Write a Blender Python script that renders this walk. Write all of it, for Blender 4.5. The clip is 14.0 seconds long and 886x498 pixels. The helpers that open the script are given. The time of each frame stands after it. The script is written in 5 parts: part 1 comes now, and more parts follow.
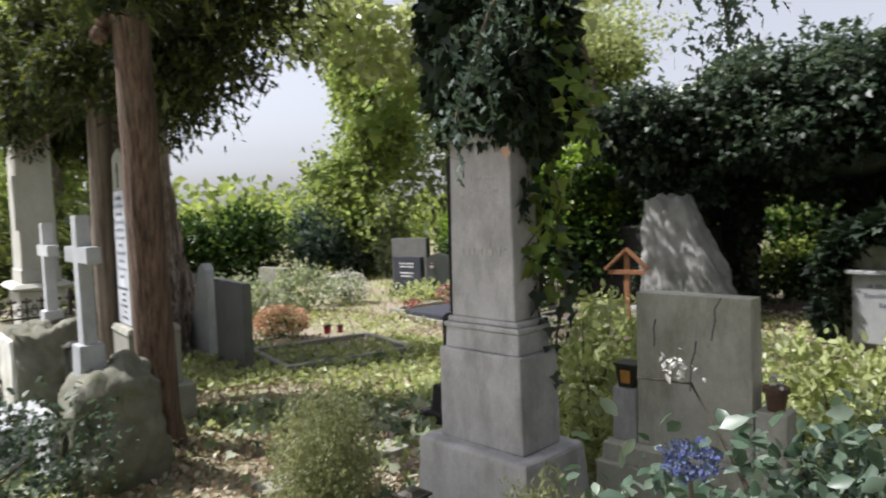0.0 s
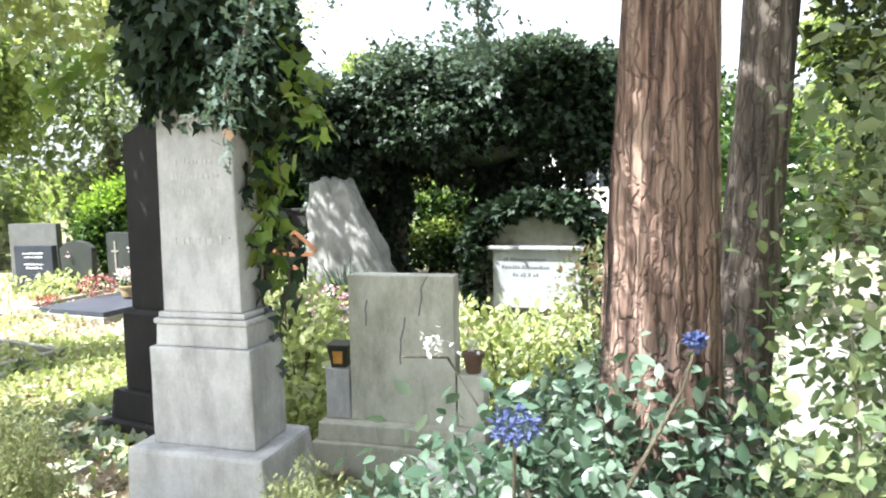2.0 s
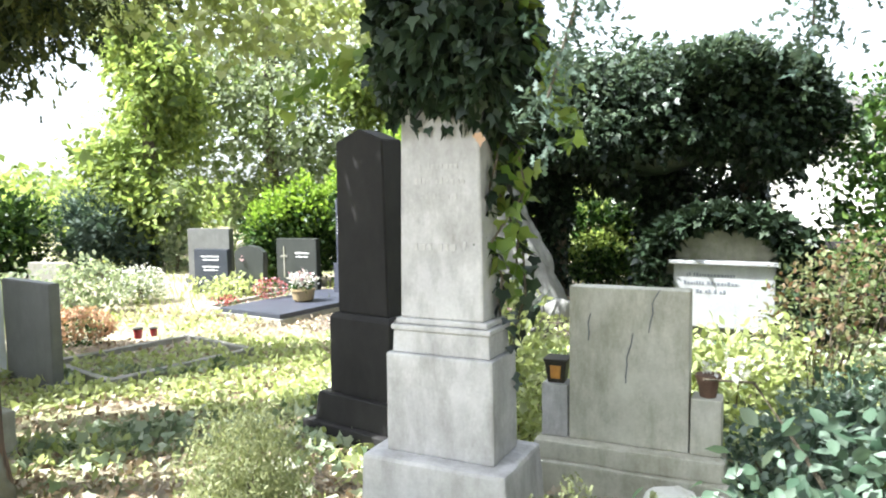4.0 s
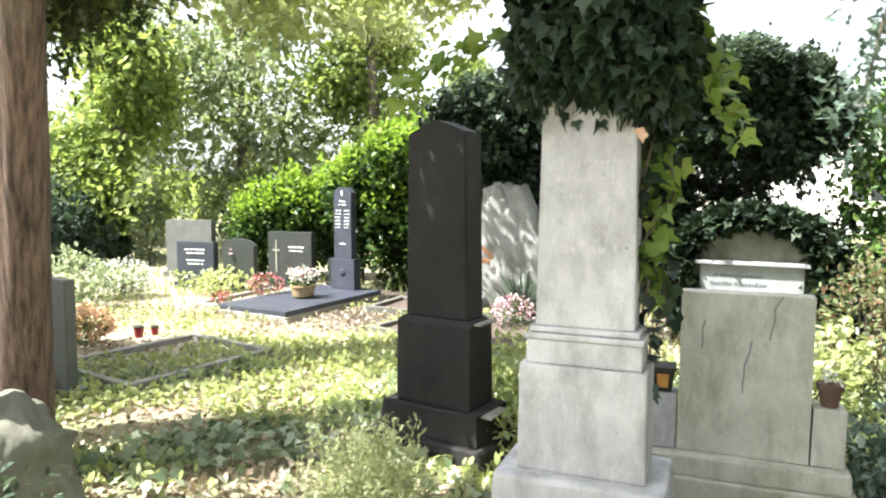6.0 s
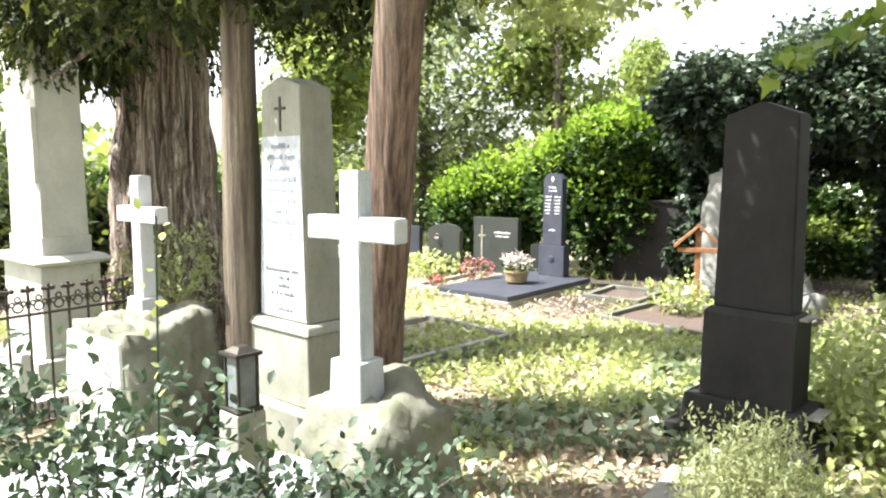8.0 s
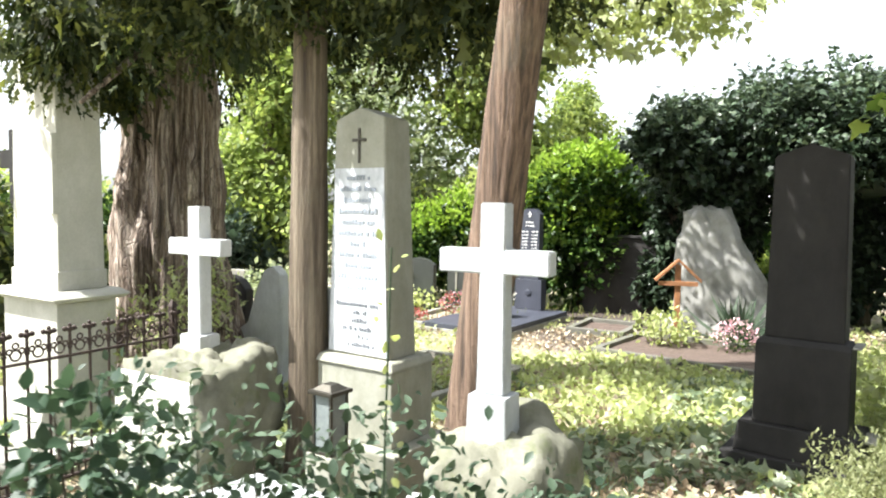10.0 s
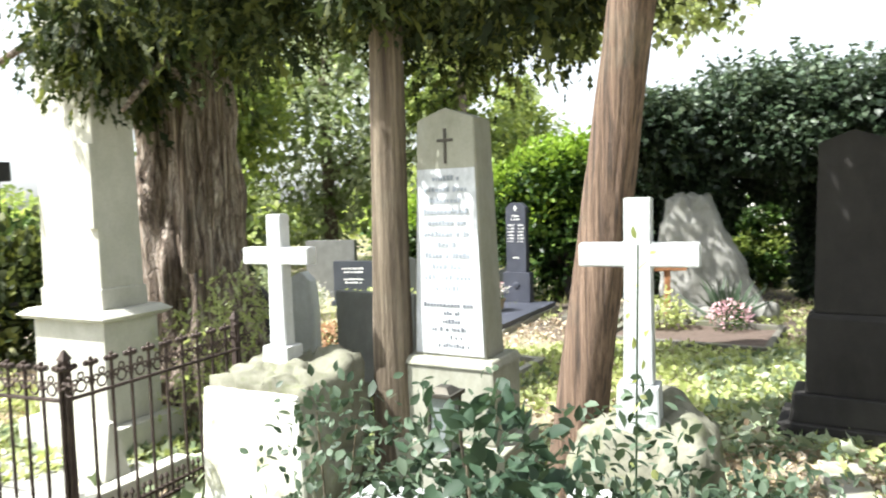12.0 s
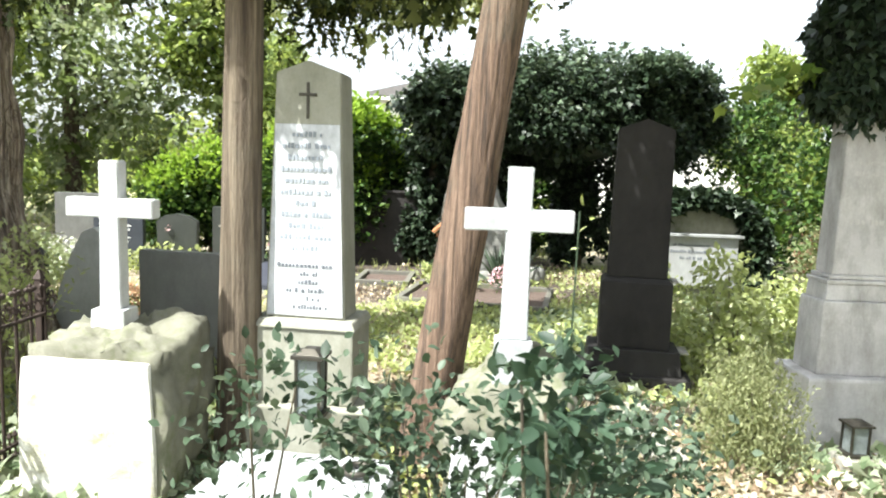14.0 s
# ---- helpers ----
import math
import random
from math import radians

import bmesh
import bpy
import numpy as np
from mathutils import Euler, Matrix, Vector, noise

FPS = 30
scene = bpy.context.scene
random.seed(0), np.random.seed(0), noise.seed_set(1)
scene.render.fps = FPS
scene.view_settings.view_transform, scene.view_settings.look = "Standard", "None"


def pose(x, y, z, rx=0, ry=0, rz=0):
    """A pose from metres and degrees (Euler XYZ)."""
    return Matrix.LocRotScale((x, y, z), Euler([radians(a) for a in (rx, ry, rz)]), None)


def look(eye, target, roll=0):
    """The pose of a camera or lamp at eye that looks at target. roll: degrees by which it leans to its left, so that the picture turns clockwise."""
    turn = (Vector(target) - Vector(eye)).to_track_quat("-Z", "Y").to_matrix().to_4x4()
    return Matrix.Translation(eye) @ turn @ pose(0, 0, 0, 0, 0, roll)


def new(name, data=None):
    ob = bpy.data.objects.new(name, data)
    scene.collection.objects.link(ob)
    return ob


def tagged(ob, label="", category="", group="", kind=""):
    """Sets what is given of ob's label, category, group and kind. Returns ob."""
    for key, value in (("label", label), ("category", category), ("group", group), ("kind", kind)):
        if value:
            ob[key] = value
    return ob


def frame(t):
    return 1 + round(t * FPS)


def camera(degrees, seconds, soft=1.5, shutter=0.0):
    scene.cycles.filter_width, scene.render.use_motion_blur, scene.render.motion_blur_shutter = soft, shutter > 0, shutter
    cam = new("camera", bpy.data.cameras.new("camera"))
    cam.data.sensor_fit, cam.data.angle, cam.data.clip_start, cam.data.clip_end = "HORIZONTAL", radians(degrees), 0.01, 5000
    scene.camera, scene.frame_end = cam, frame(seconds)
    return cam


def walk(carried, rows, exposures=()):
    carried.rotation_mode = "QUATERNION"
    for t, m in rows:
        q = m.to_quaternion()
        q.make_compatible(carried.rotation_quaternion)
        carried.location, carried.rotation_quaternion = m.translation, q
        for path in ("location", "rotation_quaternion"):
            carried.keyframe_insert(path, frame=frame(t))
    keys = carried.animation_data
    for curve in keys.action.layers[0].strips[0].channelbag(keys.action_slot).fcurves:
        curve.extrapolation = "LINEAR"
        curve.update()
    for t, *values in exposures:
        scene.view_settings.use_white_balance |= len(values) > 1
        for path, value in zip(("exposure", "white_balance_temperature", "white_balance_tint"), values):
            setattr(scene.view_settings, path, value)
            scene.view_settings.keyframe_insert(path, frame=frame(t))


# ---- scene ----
cam = camera(64.6, 14.0, soft=2.0, shutter=0.4)
PATH = [
    (0, (0.389, 1.028, 1.708), (-0.005, 2.985, 1.586), -2.2),
    (0.5, (0.24, 1.091, 1.725), (0.118, 3.081, 1.571), -2.5),
    (1, (0.16, 1.076, 1.722), (0.442, 3.044, 1.505), -2.1),
    (1.5, (0.077, 1.074, 1.743), (0.686, 2.965, 1.515), -1.4),
    (2, (-0.035, 1.056, 1.749), (0.572, 2.95, 1.54), -1.4),
    (2.5, (-0.131, 1.051, 1.75), (0.374, 2.976, 1.546), -1.1),
    (3, (-0.226, 1.193, 1.736), (0.125, 3.157, 1.592), -1.5),
    (3.5, (-0.342, 1.3, 1.731), (-0.159, 3.282, 1.537), -1.2),
    (3.7, (-0.426, 1.315, 1.732), (-0.209, 3.296, 1.56), -1.1),
    (5.8, (-1.278, 1.716, 1.747), (-0.904, 3.674, 1.582), -0.7),
    (6, (-1.371, 1.757, 1.757), (-0.95, 3.703, 1.568), 0.1),
    (6.5, (-1.687, 1.765, 1.767), (-1.304, 3.72, 1.579), -1.1),
    (7, (-1.949, 1.749, 1.767), (-1.925, 3.741, 1.581), -0.9),
    (7.5, (-2.214, 1.892, 1.753), (-2.213, 3.882, 1.552), -2.4),
    (8, (-2.424, 1.938, 1.745), (-2.393, 3.925, 1.517), 0.2),
    (8.2, (-2.541, 1.938, 1.745), (-2.418, 3.925, 1.556), 0.7),
    (10.3, (-3.542, 2.026, 1.727), (-3.23, 3.997, 1.598), 0.0),
    (10.5, (-3.649, 1.988, 1.729), (-3.295, 3.951, 1.576), -0.9),
    (11, (-3.884, 1.958, 1.731), (-3.543, 3.922, 1.571), -0.2),
    (11.5, (-4.107, 2.069, 1.756), (-3.772, 4.036, 1.609), -0.4),
    (12, (-4.327, 2.187, 1.749), (-3.846, 4.123, 1.61), -1.6),
    (12.5, (-4.511, 2.35, 1.783), (-3.744, 4.191, 1.632), -1.5),
    (13, (-4.676, 2.245, 1.751), (-3.64, 3.946, 1.573), 0.4),
    (13.5, (-4.826, 2.299, 1.746), (-3.746, 3.966, 1.507), 3.0),
    (14, (-4.924, 2.438, 1.733), (-3.796, 4.072, 1.495), 2.1),
]
walk(cam, [(t, look(eye, target, roll)) for t, eye, target, roll in PATH], exposures=[(0.0, 0.58, 6100, 15), (0.2, 1.28, 6000, 11), (0.4, 2.01, 5900, 8), (3.7, 2.11, 5900, 8), (6.0, 2.06, 6200, 8), (8.2, 2.01, 6300, 9), (10.5, 1.74, 6250, 8), (12.0, 1.7, 6250, 7), (14.0, 1.64, 6250, 6)])

# ---- light ----
SUN_DIR = Vector((-0.94, -0.03, 1.38)).normalized()      # towards the sun
world = bpy.data.worlds.new("sky")
scene.world = world
world.use_nodes = True
wn = world.node_tree
sky = wn.nodes.new("ShaderNodeTexSky")
sky.sky_type = "NISHITA"
sky.sun_disc = False
sky.sun_elevation = math.asin(SUN_DIR.z)
sky.sun_rotation = math.atan2(SUN_DIR.x, SUN_DIR.y)
sky.air_density, sky.dust_density = 1.0, 2.5
haze = wn.nodes.new("ShaderNodeHueSaturation")      # a milky, hazy summer sky
haze.inputs["Saturation"].default_value = 0.2
wn.links.new(sky.outputs["Color"], haze.inputs["Color"])
wn.links.new(haze.outputs["Color"], wn.nodes["Background"].inputs["Color"])
wn.nodes["Background"].inputs["Strength"].default_value = 0.12
sun = new("sun", bpy.data.lights.new("sun", "SUN"))
sun.data.energy, sun.data.angle, sun.data.color = 5.0, radians(0.55), (1.0, 0.96, 0.89)
sun.matrix_world = look(SUN_DIR * 40, (0, 0, 0))

rng = np.random.default_rng(7)


# ---- materials ----
def shader(name):
    m = bpy.data.materials.new(name)
    m.use_nodes = True
    return m, m.node_tree, m.node_tree.nodes["Principled BSDF"]


def ramp(nt, fac, stops):
    r = nt.nodes.new("ShaderNodeValToRGB")
    while len(r.color_ramp.elements) < len(stops):
        r.color_ramp.elements.new(0.5)
    for e, (p, c) in zip(r.color_ramp.elements, stops):
        e.position, e.color = p, (*c, 1)
    nt.links.new(fac, r.inputs["Fac"])
    return r.outputs["Color"]


def noise_node(nt, scale, stretch=(1, 1, 1), detail=6, rough=0.6):
    tc = nt.nodes.new("ShaderNodeTexCoord")
    mp = nt.nodes.new("ShaderNodeMapping")
    mp.inputs["Scale"].default_value = stretch
    n = nt.nodes.new("ShaderNodeTexNoise")
    n.inputs["Scale"].default_value, n.inputs["Detail"].default_value, n.inputs["Roughness"].default_value = scale, detail, rough
    nt.links.new(tc.outputs["Object"], mp.inputs["Vector"])
    nt.links.new(mp.outputs["Vector"], n.inputs["Vector"])
    return n.outputs["Fac"]


def mix(nt, fac, a, b, kind="MIX"):
    n = nt.nodes.new("ShaderNodeMix")
    n.data_type, n.blend_type = "RGBA", kind
    for sock, v in ((n.inputs[0], fac), (n.inputs[6], a), (n.inputs[7], b)):
        if isinstance(v, (float, int)):
            sock.default_value = v
        elif isinstance(v, tuple):
            sock.default_value = (*v, 1)
        else:
            nt.links.new(v, sock)
    return n.outputs[2]


def bump(nt, bsdf, height, strength, dist=0.01):
    b = nt.nodes.new("ShaderNodeBump")
    b.inputs["Strength"].default_value, b.inputs["Distance"].default_value = strength, dist
    nt.links.new(height, b.inputs["Height"])
    nt.links.new(b.outputs["Normal"], bsdf.inputs["Normal"])


def stone(name, lo, hi, stain, big=3.0, fine=60.0, rough=0.85, relief=0.35, streak=0.5, moss=None, shine=0.5):
    """Weathered stone: broad tone, rain streaks, fine grain, optional moss blotches."""
    m, nt, b = shader(name)
    col = ramp(nt, noise_node(nt, big), [(0.3, lo), (0.7, hi)])
    streaks = ramp(nt, noise_node(nt, 4, (1.6, 1.6, 0.55), 9, 0.72), [(0.46, (0, 0, 0)), (0.72, (streak,) * 3)])
    col = mix(nt, streaks, col, stain)
    blotch = ramp(nt, noise_node(nt, 1.7, (1, 1, 0.7), 9, 0.72), [(0.42, (0, 0, 0)), (0.66, (streak * 0.75,) * 3)])
    col = mix(nt, blotch, col, stain)
    if moss:
        col = mix(nt, ramp(nt, noise_node(nt, 4.3, (1, 1, 1), 8, 0.75), [(0.52, (0, 0, 0)), (0.68, (0.8,) * 3)]), col, moss)
    grain = noise_node(nt, fine, detail=4, rough=0.7)
    col = mix(nt, 0.10, col, ramp(nt, grain, [(0.35, (0.25,) * 3), (0.65, (0.75,) * 3)]), "OVERLAY")
    nt.links.new(col, b.inputs["Base Color"])
    b.inputs["Roughness"].default_value, b.inputs["Specular IOR Level"].default_value = rough, shine
    bump(nt, b, grain, relief, 0.006)
    return m


def plain(name, colour, rough=0.6, metal=0.0, vary=0.25, scale=14.0, relief=0.15):
    m, nt, b = shader(name)
    dark = tuple(c * (1 - vary) for c in colour)
    light = tuple(min(1, c * (1 + vary)) for c in colour)
    n = noise_node(nt, scale, detail=8, rough=0.7)
    nt.links.new(ramp(nt, n, [(0.3, dark), (0.7, light)]), b.inputs["Base Color"])
    b.inputs["Roughness"].default_value, b.inputs["Metallic"].default_value = rough, metal
    bump(nt, b, n, relief, 0.004)
    return m


def leafy(name, colours, rough=0.5, through_light=0.45, gloss=0.35):
    """Leaves: each one its own tone; part of the light passes through."""
    m, nt, b = shader(name)
    g = nt.nodes.new("ShaderNodeNewGeometry")
    k = len(colours)
    stops = [(i / max(1, k - 1), c) for i, c in enumerate(colours)]
    col = ramp(nt, g.outputs["Random Per Island"], stops)
    col = mix(nt, 0.35, col, ramp(nt, noise_node(nt, 2.2), [(0.3, (0.3,) * 3), (0.7, (0.75,) * 3)]), "OVERLAY")
    nt.links.new(col, b.inputs["Base Color"])
    b.inputs["Roughness"].default_value = rough
    b.inputs["Specular IOR Level"].default_value = gloss
    t = nt.nodes.new("ShaderNodeBsdfTranslucent")
    nt.links.new(mix(nt, 1.0, col, (1.0, 1.0, 0.78), "MULTIPLY"), t.inputs["Color"])
    ms = nt.nodes.new("ShaderNodeMixShader")
    ms.inputs[0].default_value = through_light
    out = nt.nodes["Material Output"]
    nt.links.new(b.outputs[0], ms.inputs[1])
    nt.links.new(t.outputs[0], ms.inputs[2])
    nt.links.new(ms.outputs[0], out.inputs["Surface"])
    return m


def bark(name, dark, mid, light, scale=9.0, relief=1.0, stretch=0.16, furrow=0.0):
    m, nt, b = shader(name)
    n = noise_node(nt, scale, (1.6, 1.6, stretch), 10, 0.65)
    f = noise_node(nt, scale * 6, (1.5, 1.5, stretch * 2), 6, 0.7)
    col = ramp(nt, n, [(0.36, dark), (0.49, mid), (0.66, light)])
    tc = nt.nodes.new("ShaderNodeTexCoord")
    mp = nt.nodes.new("ShaderNodeMapping")
    mp.inputs["Scale"].default_value = (1.7, 1.7, stretch * 1.6)
    warp = nt.nodes.new("ShaderNodeTexNoise")
    warp.inputs["Scale"].default_value, warp.inputs["Detail"].default_value = 7.0, 4.0
    wm = nt.nodes.new("ShaderNodeMix")
    wm.data_type, wm.blend_type = "RGBA", "ADD"
    wm.inputs[0].default_value = 0.16
    v = nt.nodes.new("ShaderNodeTexVoronoi")
    v.feature = "DISTANCE_TO_EDGE"
    v.inputs["Scale"].default_value = scale * 0.9
    nt.links.new(tc.outputs["Object"], warp.inputs["Vector"])
    nt.links.new(tc.outputs["Object"], mp.inputs["Vector"])
    nt.links.new(mp.outputs["Vector"], wm.inputs[6])
    nt.links.new(warp.outputs["Color"], wm.inputs[7])
    nt.links.new(wm.outputs[2], v.inputs["Vector"])
    cracks = ramp(nt, v.outputs["Distance"], [(0.0, (furrow,) * 3), (0.12, (0, 0, 0))])
    col = mix(nt, cracks, col, dark)
    col = mix(nt, 0.35, col, ramp(nt, f, [(0.35, (0.2,) * 3), (0.65, (0.8,) * 3)]), "OVERLAY")
    col = mix(nt, ramp(nt, noise_node(nt, 2.0), [(0.55, (0, 0, 0)), (0.75, (0.45,) * 3)]), col, (0.16, 0.15, 0.11))
    nt.links.new(col, b.inputs["Base Color"])
    b.inputs["Roughness"].default_value = 0.9
    high = nt.nodes.new("ShaderNodeMath")
    high.operation = "SUBTRACT"
    nt.links.new(n, high.inputs[0])
    nt.links.new(cracks, high.inputs[1])
    bump(nt, b, high.outputs[0], relief, 0.03)
    return m


GREY_STONE = stone("grey sandstone", (0.38, 0.37, 0.37), (0.60, 0.59, 0.585), (0.23, 0.222, 0.205), big=2.2, streak=0.85, relief=0.3)
CONCRETE = stone("stained concrete", (0.50, 0.485, 0.41), (0.62, 0.605, 0.525), (0.24, 0.23, 0.16), streak=0.85, relief=0.2)
DARK_STONE = stone("dark granite", (0.016, 0.0148, 0.0145), (0.03, 0.028, 0.027), (0.05, 0.047, 0.043), rough=0.72, relief=0.12, streak=0.3, shine=0.25)
PALE_STONE = stone("pale limestone", (0.25, 0.25, 0.205), (0.35, 0.345, 0.29), (0.16, 0.16, 0.115), streak=0.65)
PANEL = stone("bleached inscription face", (0.44, 0.455, 0.475), (0.62, 0.64, 0.67), (0.27, 0.285, 0.305), streak=0.9, rough=0.7, relief=0.15)
BRIGHT_STONE = stone("bleached limestone", (0.42, 0.41, 0.36), (0.54, 0.53, 0.48), (0.28, 0.27, 0.2), streak=0.35)
MARBLE = stone("white marble", (0.46, 0.47, 0.48), (0.62, 0.63, 0.64), (0.31, 0.32, 0.31), streak=0.6, rough=0.6, relief=0.15)
WEATHERED = stone("greying white marble", (0.32, 0.335, 0.345), (0.50, 0.515, 0.53), (0.24, 0.25, 0.245), big=5, streak=0.7, rough=0.65, relief=0.2)
# white marble made darker; the tablet's partial shade is in this colour
TABLET = stone("shade-darkened marble tablet", (0.27, 0.275, 0.28), (0.37, 0.375, 0.38), (0.20, 0.20, 0.195), streak=0.6, rough=0.6)
ROCK = stone("mossy rock", (0.11, 0.11, 0.08), (0.235, 0.228, 0.18), (0.10, 0.098, 0.06), big=5, relief=0.8, moss=(0.085, 0.105, 0.03))
WHITE_ROCK = stone("weathered white rock", (0.66, 0.65, 0.60), (0.80, 0.79, 0.74), (0.30, 0.28, 0.17), big=5, relief=0.8, moss=(0.30, 0.28, 0.13))
DARK_KERB = stone("dark mossy kerb", (0.10, 0.095, 0.08), (0.17, 0.16, 0.14), (0.07, 0.07, 0.05), moss=(0.10, 0.12, 0.04))
PALE_ROCK = stone("pale rough rock", (0.16, 0.155, 0.14), (0.36, 0.355, 0.335), (0.13, 0.13, 0.11), big=2.4, relief=0.9)
GRANITE = stone("polished blue granite", (0.034, 0.038, 0.052), (0.058, 0.062, 0.082), (0.08, 0.08, 0.095), rough=0.42, relief=0.05, streak=0.2, shine=0.3)
BLACK_GRANITE = stone("black granite", (0.03, 0.035, 0.045), (0.05, 0.055, 0.068), (0.07, 0.07, 0.08), rough=0.4, relief=0.05, streak=0.2, shine=0.3)
GREEN_GRANITE = stone("grey-green granite", (0.02, 0.024, 0.021), (0.034, 0.038, 0.034), (0.06, 0.06, 0.056), rough=0.5, relief=0.1, streak=0.3)
LIGHT_GREY = stone("grey granite", (0.11, 0.112, 0.106), (0.16, 0.162, 0.155), (0.07, 0.07, 0.065), rough=0.5, relief=0.1)
KERB = stone("stone kerb", (0.22, 0.21, 0.18), (0.34, 0.325, 0.29), (0.13, 0.125, 0.09), moss=(0.16, 0.18, 0.07))
ENGRAVED = plain("engraved dark letters", (0.13, 0.14, 0.16), 0.8)
WORN_LETTERS = plain("worn grey letters", (0.25, 0.275, 0.31), 0.8)
FADED_LETTERS = plain("faded letters", (0.425, 0.415, 0.40), 0.85)
WHITE_LETTERS = plain("white letters", (0.75, 0.75, 0.74), 0.6)
BRONZE = plain("dark bronze", (0.06, 0.055, 0.045), 0.5, 0.7)
IRON = plain("rusty wrought iron", (0.052, 0.036, 0.030), 0.7, 0.4, 0.5)
WOOD = plain("orange stained wood", (0.30, 0.135, 0.06), 0.7, 0, 0.35)
DARK_WALL = stone("dark weathered wall", (0.032, 0.029, 0.029), (0.06, 0.054, 0.052), (0.03, 0.03, 0.03), relief=0.5, shine=0.2)
PLASTER = stone("white plaster", (0.74, 0.73, 0.70), (0.82, 0.81, 0.79), (0.6, 0.58, 0.55), streak=0.2)
ROOF_TILE = plain("grey roof", (0.16, 0.15, 0.15), 0.8)
GLASS_DARK = plain("dark window glass", (0.03, 0.035, 0.04), 0.08)
TERRACOTTA = plain("terracotta", (0.36, 0.15, 0.08), 0.8)
BROWN_POT = plain("dark brown clay", (0.12, 0.07, 0.045), 0.8)
GOLD_POT = plain("ochre glazed pot", (0.28, 0.21, 0.11), 0.5)
RED_GLASS = plain("red candle glass", (0.30, 0.04, 0.045), 0.25)
AMBER = plain("amber candle glass", (0.50, 0.24, 0.05), 0.25)
SMOKED = plain("smoked lantern glass", (0.16, 0.18, 0.18), 0.15)
TWIG = bark("twig bark", (0.06, 0.05, 0.035), (0.11, 0.09, 0.06), (0.17, 0.14, 0.1), 20)
RED_BARK = bark("red fibrous bark", (0.035, 0.022, 0.018), (0.16, 0.095, 0.07), (0.42, 0.29, 0.225), 17, 1.0, 0.085, 0.4)
FINE_BARK = bark("fine grooved red bark", (0.05, 0.035, 0.027), (0.145, 0.094, 0.065), (0.25, 0.17, 0.122), 26, 1.0, 0.035, 0.08)
GREY_BARK = bark("grey brown bark", (0.05, 0.038, 0.03), (0.13, 0.10, 0.08), (0.26, 0.215, 0.175), 17, 1.0, 0.085, 0.4)
SMOOTH_BARK = bark("brown bark", (0.05, 0.036, 0.026), (0.105, 0.08, 0.055), (0.21, 0.17, 0.125), 14, 0.7, 0.06, 0.1)
STRINGY = bark("stringy bark", (0.05, 0.036, 0.028), (0.24, 0.18, 0.14), (0.60, 0.52, 0.45), 15, 1.0, 0.05, 0.45)

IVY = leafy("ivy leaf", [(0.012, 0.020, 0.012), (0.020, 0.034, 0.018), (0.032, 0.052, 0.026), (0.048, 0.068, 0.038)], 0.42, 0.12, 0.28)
SAGE = leafy("soft sage leaf", [(0.06, 0.09, 0.04), (0.10, 0.14, 0.065), (0.16, 0.20, 0.10), (0.22, 0.25, 0.12)], 0.5, 0.42, 0.3)
FEATHER = leafy("feathery cypress", [(0.18, 0.21, 0.10), (0.28, 0.30, 0.15), (0.40, 0.42, 0.24)], 0.6, 0.5, 0.2)
# the ivy leaf again, lightened to stand for sun and sky light
IVY_SUNNY = leafy("ivy leaf lightened for sunlight", [(0.025, 0.042, 0.025), (0.06, 0.09, 0.055), (0.10, 0.14, 0.085), (0.16, 0.20, 0.13)], 0.36, 0.25, 0.5)
GROUND_IVY = leafy("ground ivy leaf", [(0.10, 0.145, 0.075), (0.20, 0.255, 0.14), (0.34, 0.39, 0.26), (0.46, 0.50, 0.37)], 0.4, 0.35, 0.5)
IVY_YOUNG = leafy("young ivy leaf", [(0.10, 0.17, 0.03), (0.17, 0.25, 0.05), (0.22, 0.27, 0.06)], 0.4, 0.5)
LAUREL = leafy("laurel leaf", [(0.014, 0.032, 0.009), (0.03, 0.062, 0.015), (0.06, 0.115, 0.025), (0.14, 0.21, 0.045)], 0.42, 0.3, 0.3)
# brighter laurel copy for hedge tops, with the sunlight in its colour
LAUREL_SUNNY = leafy("sunlit laurel leaf", [(0.16, 0.26, 0.03), (0.24, 0.36, 0.05), (0.33, 0.44, 0.08)], 0.4, 0.5, 0.4)
CYPRESS = leafy("cypress spray", [(0.018, 0.03, 0.011), (0.038, 0.054, 0.018), (0.07, 0.085, 0.026), (0.15, 0.165, 0.04)], 0.6, 0.45)
BLUE_SPRUCE = leafy("blue-green needles", [(0.04, 0.07, 0.05), (0.075, 0.11, 0.08), (0.11, 0.15, 0.11)], 0.6, 0.3)
TREE_LEAF = leafy("broad tree leaf", [(0.12, 0.17, 0.045), (0.21, 0.27, 0.075), (0.29, 0.36, 0.10), (0.38, 0.43, 0.13)], 0.5, 0.6)
DEEP_LEAF = leafy("inner crown leaf", [(0.13, 0.18, 0.065), (0.20, 0.26, 0.10), (0.29, 0.35, 0.15)], 0.5, 0.6, 0.3)
WILLOW = leafy("silvery leaf", [(0.20, 0.25, 0.145), (0.30, 0.345, 0.215), (0.41, 0.445, 0.30)], 0.5, 0.55)
ROSE = leafy("rose leaf", [(0.025, 0.045, 0.026), (0.045, 0.07, 0.042), (0.07, 0.105, 0.065), (0.13, 0.17, 0.12)], 0.48, 0.3, 0.35)
SHOOT = leafy("soft rose leaf", [(0.024, 0.046, 0.028), (0.038, 0.068, 0.042), (0.06, 0.10, 0.062)], 0.5, 0.35, 0.3)
BLUISH = leafy("blue-green leaf", [(0.04, 0.075, 0.045), (0.075, 0.12, 0.075), (0.12, 0.17, 0.12), (0.22, 0.27, 0.21)], 0.38, 0.3, 0.45)
